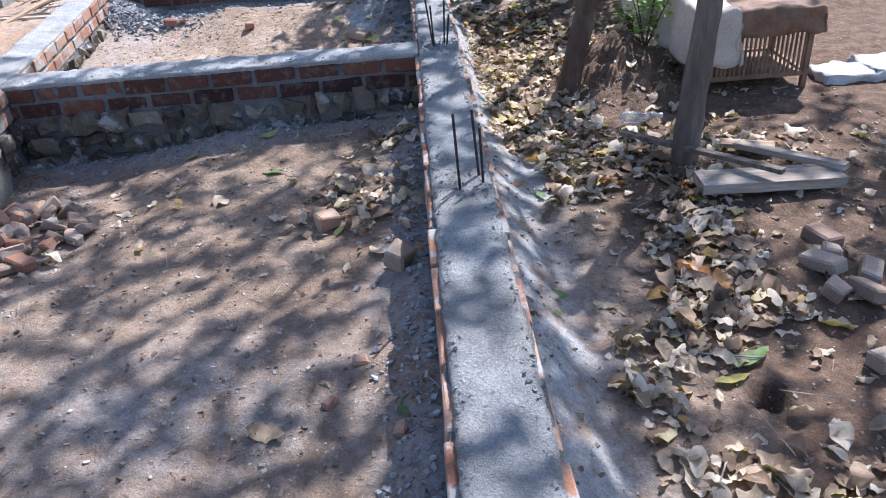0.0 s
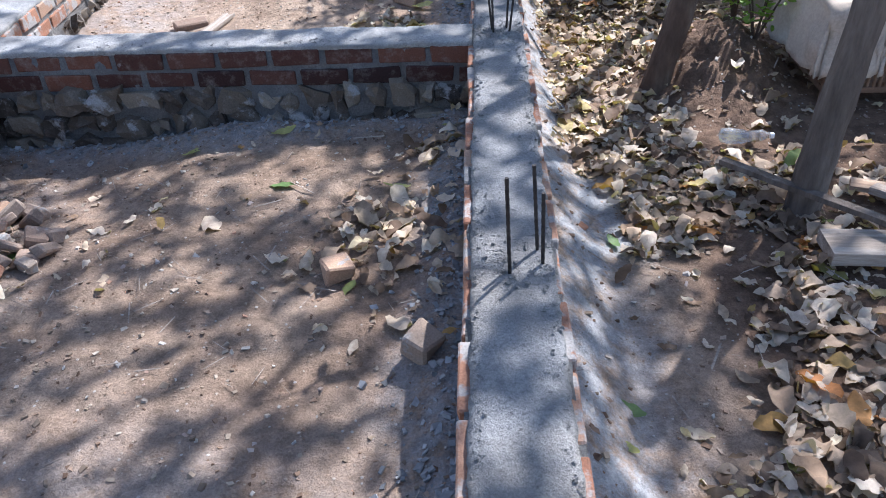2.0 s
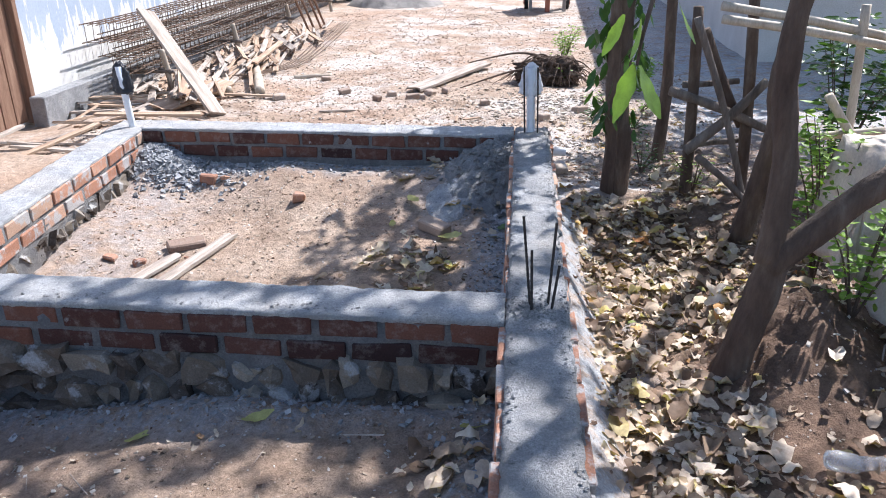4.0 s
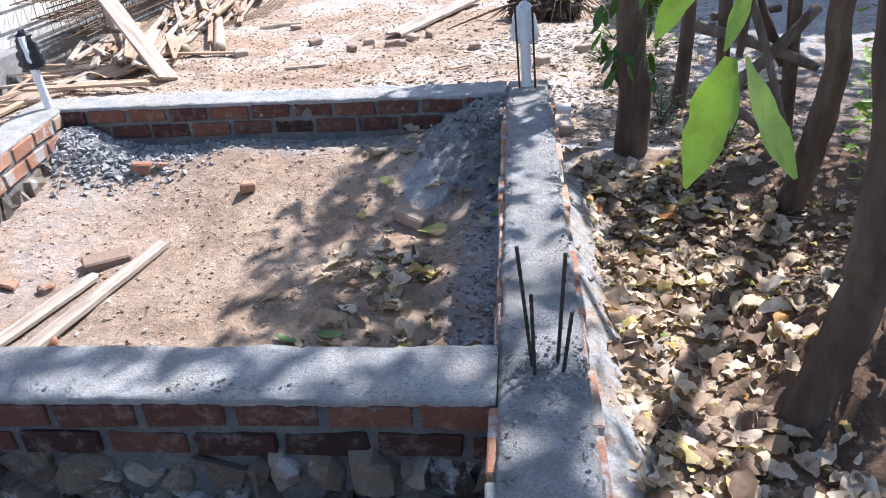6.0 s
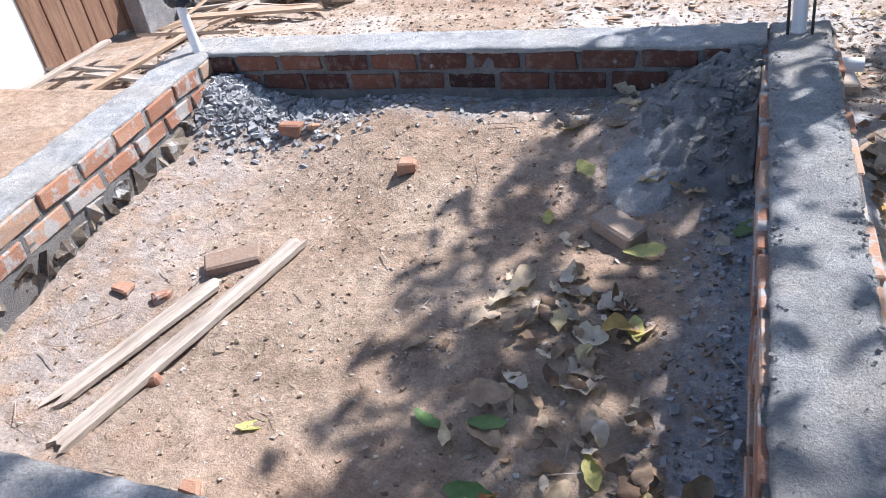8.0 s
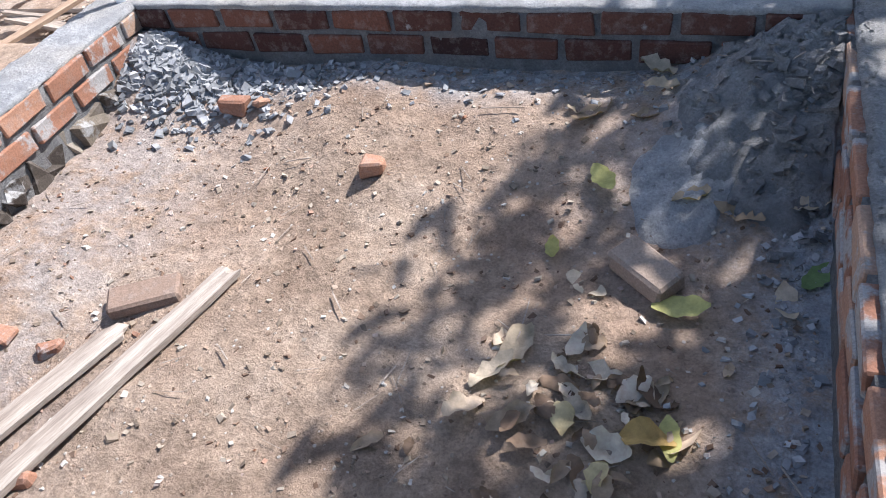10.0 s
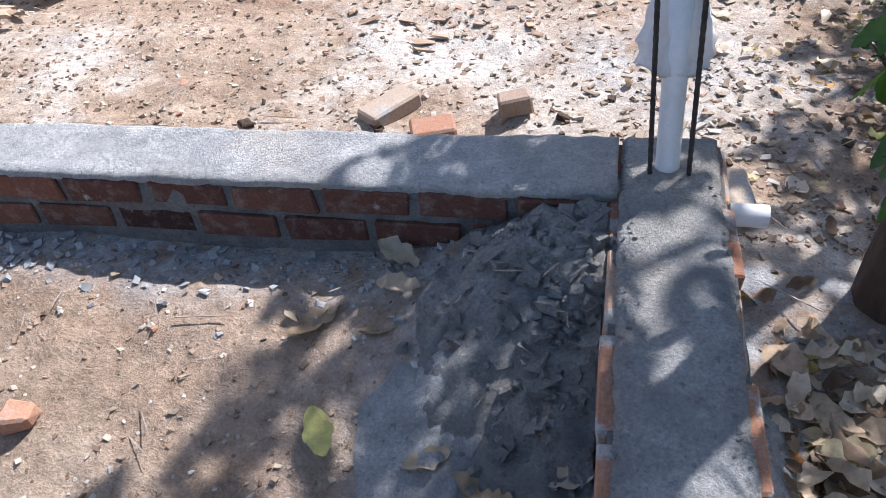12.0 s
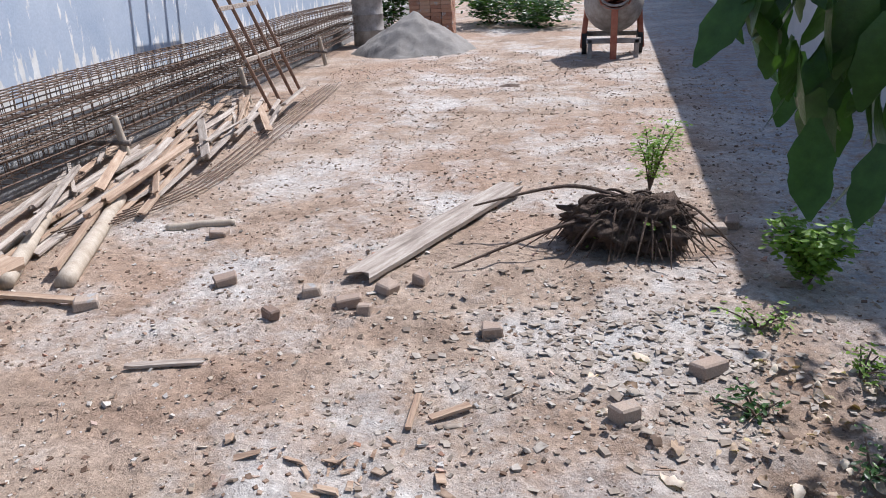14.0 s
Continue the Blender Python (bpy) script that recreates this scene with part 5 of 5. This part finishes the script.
def scatter(n, chooser, seed, name, mat, label, cat, size, maker="leaf", lift=0.006):
    r = random.Random(seed)
    h = Heap()
    made = 0
    while made < n:
        x, y = chooser(r)
        if x is None:
            continue
        if (-0.01 < x < X_OUT + 0.01 and y < Y_FAR + WALL_T) or (x < 0 and (Y_CROSS - 0.01 < y < Y_CROSS + WALL_T or Y_FAR - 0.01 < y < Y_FAR + WALL_T)):
            if maker != "leaf" or x > 0:
                continue
        s = size[0] + (size[1] - size[0]) * r.random() ** 1.8
        p = at_ground(x, y, lift + (r.random() * 0.022 if maker == "leaf" else s * 0.12))
        if maker == "leaf":
            vs, fs = leaf_shape(s, s * r.uniform(0.35, 0.62), r.uniform(-1.9, 1.9), r.uniform(-0.7, 0.9), 7, r)
            for v in vs:
                v.z += s * 0.26 * noise.noise((v.x / s * 4 + made, v.y / s * 4, made * 0.37))
            m = spin(p, r, 0.3)
        elif maker == "twig":
            vs, fs = pebble_shape(r)
            m = spin(p, r, 0.12) @ Matrix.Diagonal((s, s * 0.05, s * 0.05, 1))
        elif maker == "flake":
            vs, fs = pebble_shape(r)
            m = spin(p, r, 0.2) @ Matrix.Diagonal((s, s, s * 0.4, 1))
        elif maker == "lump":
            vs, fs = pebble_shape(r)
            m = spin(p, r, 0.6) @ Matrix.Diagonal((s, s * 1.1, s * 1.5, 1))
        elif maker == "shard":
            vs, fs = pebble_shape(r)
            m = spin(p, r, 0.25) @ Matrix.Diagonal((s, s * 0.5, s * 0.3, 1))
        else:
            vs, fs = pebble_shape(r)
            m = spin(p, r, 0.5, s)
        h.add(vs, fs, m)
        made += 1
    return h.make(name, mat, label, cat, None, "stuff", maker == "leaf")


def right_bank(r):
    x, y = 0.3 + abs(r.gauss(0, 0.55)) + 0.1, r.uniform(1.0, 8.2)
    if y < 4.2:
        x = 0.62 + abs(r.gauss(0.1, 0.6))
    d = noise.noise((x * 2.1, y * 2.1, 2)) + 0.45 * smooth(3.2, 4.6, y) - 0.15 - 0.9 * smooth(6.7, 7.5, y)
    d -= 0.9 * bump(x, y, 1.25, 5.2, 0.28, 0.35) + 0.8 * bump(x, y, 1.6, 2.6, 0.5, 0.9) * 0.6
    return (x, y) if d > r.uniform(-0.35, 0.35) and x < 3.0 else (None, None)


def pit_leaves(r):
    cx, cy, s, k = r.choice([(-0.30, 3.55, 0.13, 1), (-0.28, 3.65, 0.16, 1), (-0.22, 3.3, 0.2, 1), (-0.14, 4.25, 0.12, 1), (-0.26, 5.12, 0.13, 1), (-0.35, 5.2, 0.13, 1), (-0.46, 5.85, 0.13, 1), (-0.6, 5.6, 0.16, 1), (-1.7, 3.6, 0.3, 1), (-0.8, 3.6, 0.6, 1)])
    x, y = r.gauss(cx, s), r.gauss(cy, s)
    ok = x < -0.04 and x > left_x(y) + 0.1 and not (Y_CROSS - 0.05 < y < Y_CROSS + WALL_T + 0.05) and y < Y_FAR - 0.05
    return (x, y) if ok else (None, None)


def yard(r):
    y = 7.4 + 12.6 * r.random() ** 1.7
    x = r.uniform(-3.6, 2.0)
    return (x, y)


def yard_chips(r):
    x, y = r.gauss(0.35, 0.5), r.gauss(9.6, 0.4)
    return (x, y) if y > 7.5 else (None, None)


def pits(r):
    x, y = r.uniform(-2.7, -0.02), r.uniform(0.9, 7.05)
    return (x, y) if x > left_x(y) + 0.02 else (None, None)


def pit_edge(r):
    if r.random() < 0.6:
        return -0.02 - abs(r.gauss(0, 0.10)), r.uniform(0.9, 7.0)
    y = r.choice((Y_CROSS, Y_FAR)) - abs(r.gauss(0, 0.09))
    return r.uniform(-2.3, 0), y


def bank(r):
    return r.uniform(0.28, 2.6), r.uniform(0.9, 8.5)


def gravel_spot(r):
    x, y = -2.5 + abs(r.gauss(0, 0.34)), 7.06 - abs(r.gauss(0, 0.16))
    return (x, y) if x > left_x(y) + 0.03 else (None, None)


def mix_spot(r):
    return -0.02 - abs(r.gauss(0, 0.14)), 7.05 - abs(r.gauss(0, 0.24))


scatter(330, lambda r: (r.uniform(0.55, 2.4), r.uniform(1.0, 4.2)), 21, "fallen_leaves", DRY, "dry curled leaves strewn on dark soil", "leaf litter", (0.04, 0.13))
scatter(3300, right_bank, 1, "leaf_litter", DRY, "thick litter of dry curled tan leaves", "leaf litter", (0.045, 0.145))
scatter(300, pit_leaves, 2, "fallen_leaves", DRY, "dry curled leaves lying in the pits", "leaf litter", (0.045, 0.14))
scatter(260, lambda r: (r.gauss(1.05, 0.35), r.uniform(7.5, 9.6)), 3, "fallen_leaves", DRY, "dry leaves along the yard's edge", "leaf litter", (0.04, 0.10))
CLOD = m_leaf("soil_clods", [(0.0, (0.12, 0.075, 0.052)), (0.5, (0.28, 0.19, 0.135)), (1.0, (0.42, 0.32, 0.245))], 0.95)
scatter(6000, pits, 31, "pit_clods", CLOD, "small crumbs of brown soil on the pit floor", "soil", (0.004, 0.022), "chip", -0.002)
scatter(17000, yard, 32, "yard_clods", CLOD, "crumbs of dry brown soil on the yard", "soil", (0.005, 0.03), "chip", -0.002)
scatter(3500, bank, 33, "bank_clods", CLOD, "crumbs of dark soil beside the wall", "soil", (0.006, 0.03), "chip", -0.002)
scatter(13000, yard, 4, "yard_stones", YARDCHIP, "scattered dusty stone chips and brick bits", "rubble", (0.005, 0.036), "chip", 0.0)
scatter(1100, yard_chips, 5, "tile_chips", CHIP, "pale broken tile and stone chips", "rubble", (0.012, 0.06), "flake", 0.0)
scatter(3600, pits, 6, "pit_stones", YARDCHIP, "small stones and grit on the pit floor", "rubble", (0.005, 0.026), "chip", 0.0)
scatter(2400, pit_edge, 7, "cement_crumbs", GRAVEL, "grey cement crumbs along the wall foot", "rubble", (0.006, 0.035), "chip", 0.0)
scatter(1500, bank, 8, "bank_stones", YARDCHIP, "small stones in dark soil", "rubble", (0.006, 0.035), "chip", 0.0)
scatter(480, pits, 11, "twigs", GREYWOOD, "thin dry twigs and wood slivers on the pit floor", "twigs", (0.03, 0.14), "twig", 0.002)
scatter(260, bank, 12, "twigs", GREYWOOD, "thin dry twigs among the leaf litter", "twigs", (0.05, 0.22), "twig", 0.01)
scatter(420, yard, 13, "wood_slivers", SPLITWOOD, "thin wood slivers scattered on the yard", "twigs", (0.03, 0.16), "twig", 0.002)
scatter(45, lambda r: (r.gauss(-0.72, 0.2), r.gauss(8.75, 0.14)), 14, "brick_shards", SPLITWOOD, "orange brick and bark shards on the ground", "rubble", (0.02, 0.10), "shard", 0.0)
scatter(160, lambda r: (r.gauss(-0.5, 0.45), 7.5 + abs(r.gauss(0.15, 0.22))), 15, "earth_clods", ROOT, "brown clods of dug earth behind the wall", "earth", (0.015, 0.06), "chip", 0.0)
scatter(140, lambda r: (r.gauss(0.15, 0.25), 7.55 + abs(r.gauss(0.3, 0.25))), 16, "cement_bits", YARDCHIP, "grey cement bits by the pipe", "rubble", (0.015, 0.08), "shard", 0.0)
scatter(1300, gravel_spot, 9, "gravel_heap", GRAVEL, "heap of blue-grey crushed gravel in the corner", "gravel", (0.02, 0.05), "lump", 0.0)
scatter(280, mix_spot, 10, "mortar_lumps", WETMIX, "damp grey lumps of mortar in the corner", "mortar", (0.015, 0.06), "lump", 0.012)


def cap_crumbs():
    """Crumbs of mortar along the edges of the wall top and round the starter bars."""
    r = random.Random(91)
    h = Heap()
    for k in range(1500):
        q = r.random()
        if q < 0.34:
            x, y = 0.02 + abs(r.gauss(0, 0.02)), r.uniform(0.9, 7.2)
        elif q < 0.68:
            x, y = 0.232 - abs(r.gauss(0, 0.022)), r.uniform(0.9, 7.2)
        elif q < 0.86:
            x, y = r.gauss(0.14, 0.06), r.gauss(4.63, 0.09)
        elif q < 0.92:
            x, y = r.gauss(0.13, 0.05), r.gauss(2.86, 0.06)
        else:
            x, y = r.uniform(-2.2, 0.0), Y_CROSS + 0.02 + abs(r.gauss(0, 0.03))
        x = min(0.235, x) if x > 0 else x
        s = 0.004 + 0.013 * r.random() ** 2
        vs, fs = pebble_shape(r)
        h.add(vs, fs, spin(Vector((x, y, TOP + 0.003)), r, 0.6) @ Matrix.Diagonal((s, s, s * 1.4, 1)))
    h.make("mortar_crumbs", RENDERED, "crumbs of grey mortar along the wall top", "rubble", None, "stuff", False)


cap_crumbs()


def spill(name, cx, cy, rx, ry, thick, rough, mat, label, seed):
    """A lumpy sheet of mortar that thins out into the ground."""
    n = 56
    vs, fs = [], []
    for j in range(n + 1):
        for i in range(n + 1):
            a, b = i / n * 2 - 1, j / n * 2 - 1
            x, y = min(cx + a * rx, -0.012), min(cy + b * ry, Y_FAR - 0.012)
            d = math.hypot(a, b) * (1 + 0.35 * noise.noise((x * 7, y * 7, seed)))
            lump = rough * (0.6 * noise.noise((x * 16, y * 16, seed)) + 0.5 * abs(noise.noise((x * 34, y * 34, seed))))
            vs.append(Vector((x, y, ground_z(x, y) - 0.03 + (thick + 0.03 + lump) * smooth(1.0, 0.72, d))))
    for j in range(n):
        for i in range(n):
            a = j * (n + 1) + i
            fs.append((a, a + 1, a + n + 2, a + n + 1))
    return tagged(new(name, mesh_of(name, vs, fs, mat, True)), label, "mortar", "", "stuff")


spill("mortar_mass", -0.10, 6.86, 0.38, 0.44, 0.012, 0.05, WETMIX, "damp grey lumpy mortar heaped in the corner", 3)
spill("mortar_splash", -0.38, 6.58, 0.17, 0.24, 0.008, 0.02, DRIEDMIX, "pale dried mortar splash on the pit floor", 8)


def one_leaf(x, y, ln, mat, yaw, label, lift=0.02):
    dry = mat is DRYONE
    vs, fs = leaf_shape(ln, ln * rng.uniform(0.38, 0.5), rng.uniform(0.6, 1.7) if dry else rng.uniform(0.2, 0.8), rng.uniform(0.2, 0.8) if dry else 0.2, 9)
    for v in vs:
        v.z += ln * (0.16 if dry else 0.05) * noise.noise((v.x / ln * 6 + x * 31, v.y / ln * 6, y * 17))
    ob = new("leaf", mesh_of("leaf", vs, fs, mat, True))
    ob.matrix_world = Matrix.Translation(at_ground(x, y, lift)) @ pose(0, 0, 0, rng.uniform(-8, 8), rng.uniform(-12, 12), yaw)
    return tagged(ob, label, "leaf", "single fallen leaves")


for x, y, ln, mat, yaw in [(-0.72, 3.91, 0.12, GREENLEAF, 80),
                           (-0.14, 2.05, 0.13, GREENLEAF, -30),
                           (-1.64, 3.43, 0.09, GREENLEAF, 60),
                           (0.51, 2.77, 0.12, GREENLEAF, 70),
                           (0.46, 2.61, 0.08, YELLOWLEAF, 60),
                           (0.98, 2.3, 0.17, GREENLEAF, -60),
                           (0.89, 2.24, 0.13, YELLOWLEAF, -80),
                           (0.56, 3.62, 0.09, GREENLEAF, 20),
                           (0.92, 2.41, 0.16, DRYONE, 10),
                           (0.98, 2.44, 0.15, DRYONE, -30),
                           (0.9, 2.5, 0.14, DRYONE, 60),
                           (0.69, 2.7, 0.1, DRYONE, 70),
                           (-0.48, 2.02, 0.14, DRYONE, 70),
                           (-1.65, 3.2, 0.13, DRYONE, 30),
                           (-0.91, 4.34, 0.12, YELLOWLEAF, -60),
                           (-1.31, 4.25, 0.11, YELLOWLEAF, -40),
                           (-0.13, 4.33, 0.15, YELLOWLEAF, -60),
                           (-0.24, 3.86, 0.12, YELLOWLEAF, 80),
                           (-1.36, 5.24, 0.1, YELLOWLEAF, -60),
                           (-0.77, 5.35, 0.11, GREENLEAF, 60),
                           (-0.7, 5.38, 0.11, GREENLEAF, -80),
                           (-0.56, 5.16, 0.14, GREENLEAF, 85),
                           (-0.52, 5.1, 0.15, GREENLEAF, -70),
                           (-0.49, 5.41, 0.15, DRYONE, 50),
                           (-0.4, 5.26, 0.12, DRYONE, 160),
                           (-0.33, 5.24, 0.12, YELLOWLEAF, 20),
                           (-0.22, 5.16, 0.15, DRYONE, 70),
                           (-0.13, 5.19, 0.15, DRYONE, -20),
                           (-0.3, 5.74, 0.12, YELLOWLEAF, 10),
                           (-0.34, 5.72, 0.15, DRYONE, -30),
                           (-0.72, 5.9, 0.16, DRYONE, -20),
                           (-0.77, 5.84, 0.14, DRYONE, -35),
                           (-0.53, 5.92, 0.09, DRYONE, 60),
                           (-0.43, 5.93, 0.14, DRYONE, 80),
                           (-0.41, 5.86, 0.12, DRYONE, -50),
                           (-0.48, 5.8, 0.12, DRYONE, 40),
                           (-0.73, 6.8, 0.16, DRYONE, -40),
                           (-0.76, 6.86, 0.12, DRYONE, -70),
                           (-0.63, 6.64, 0.14, YELLOWLEAF, -150),
                           (-0.56, 6.82, 0.14, DRYONE, -60),
                           (-0.45, 7, 0.14, DRYONE, 60),
                           (-0.43, 6.93, 0.12, DRYONE, 80),
                           (-0.68, 6.3, 0.09, YELLOWLEAF, 15),
                           (-0.47, 6.46, 0.13, DRYONE, -40),
                           (-0.4, 6.53, 0.11, DRYONE, -70),
                           (-0.52, 6.2, 0.14, DRYONE, 60),
                           (-0.4, 6.17, 0.14, YELLOWLEAF, -85),
                           (-0.16, 6.48, 0.14, DRYONE, 70),
                           (-0.12, 6.53, 0.12, DRYONE, -80),
                           (-0.08, 6.19, 0.14, DRYONE, 10),
                           (-0.06, 6.29, 0.12, GREENLEAF, -30),
                           (-0.33, 3.55, 0.17, DRYONE, 40),
                           (-0.42, 3.62, 0.16, DRYONE, -70),
                           (-0.25, 3.7, 0.16, DRYONE, 20),
                           (-0.2, 3.6, 0.15, DRYONE, 100)]:
    kind = {"green_leaf": "green fallen leaf on bare earth", "yellow_leaf": "yellowing fallen leaf on bare earth", "dry_leaf_single": "dry curled brown leaf on bare earth"}[mat.name]
    one_leaf(x, y, ln, mat, yaw, kind)
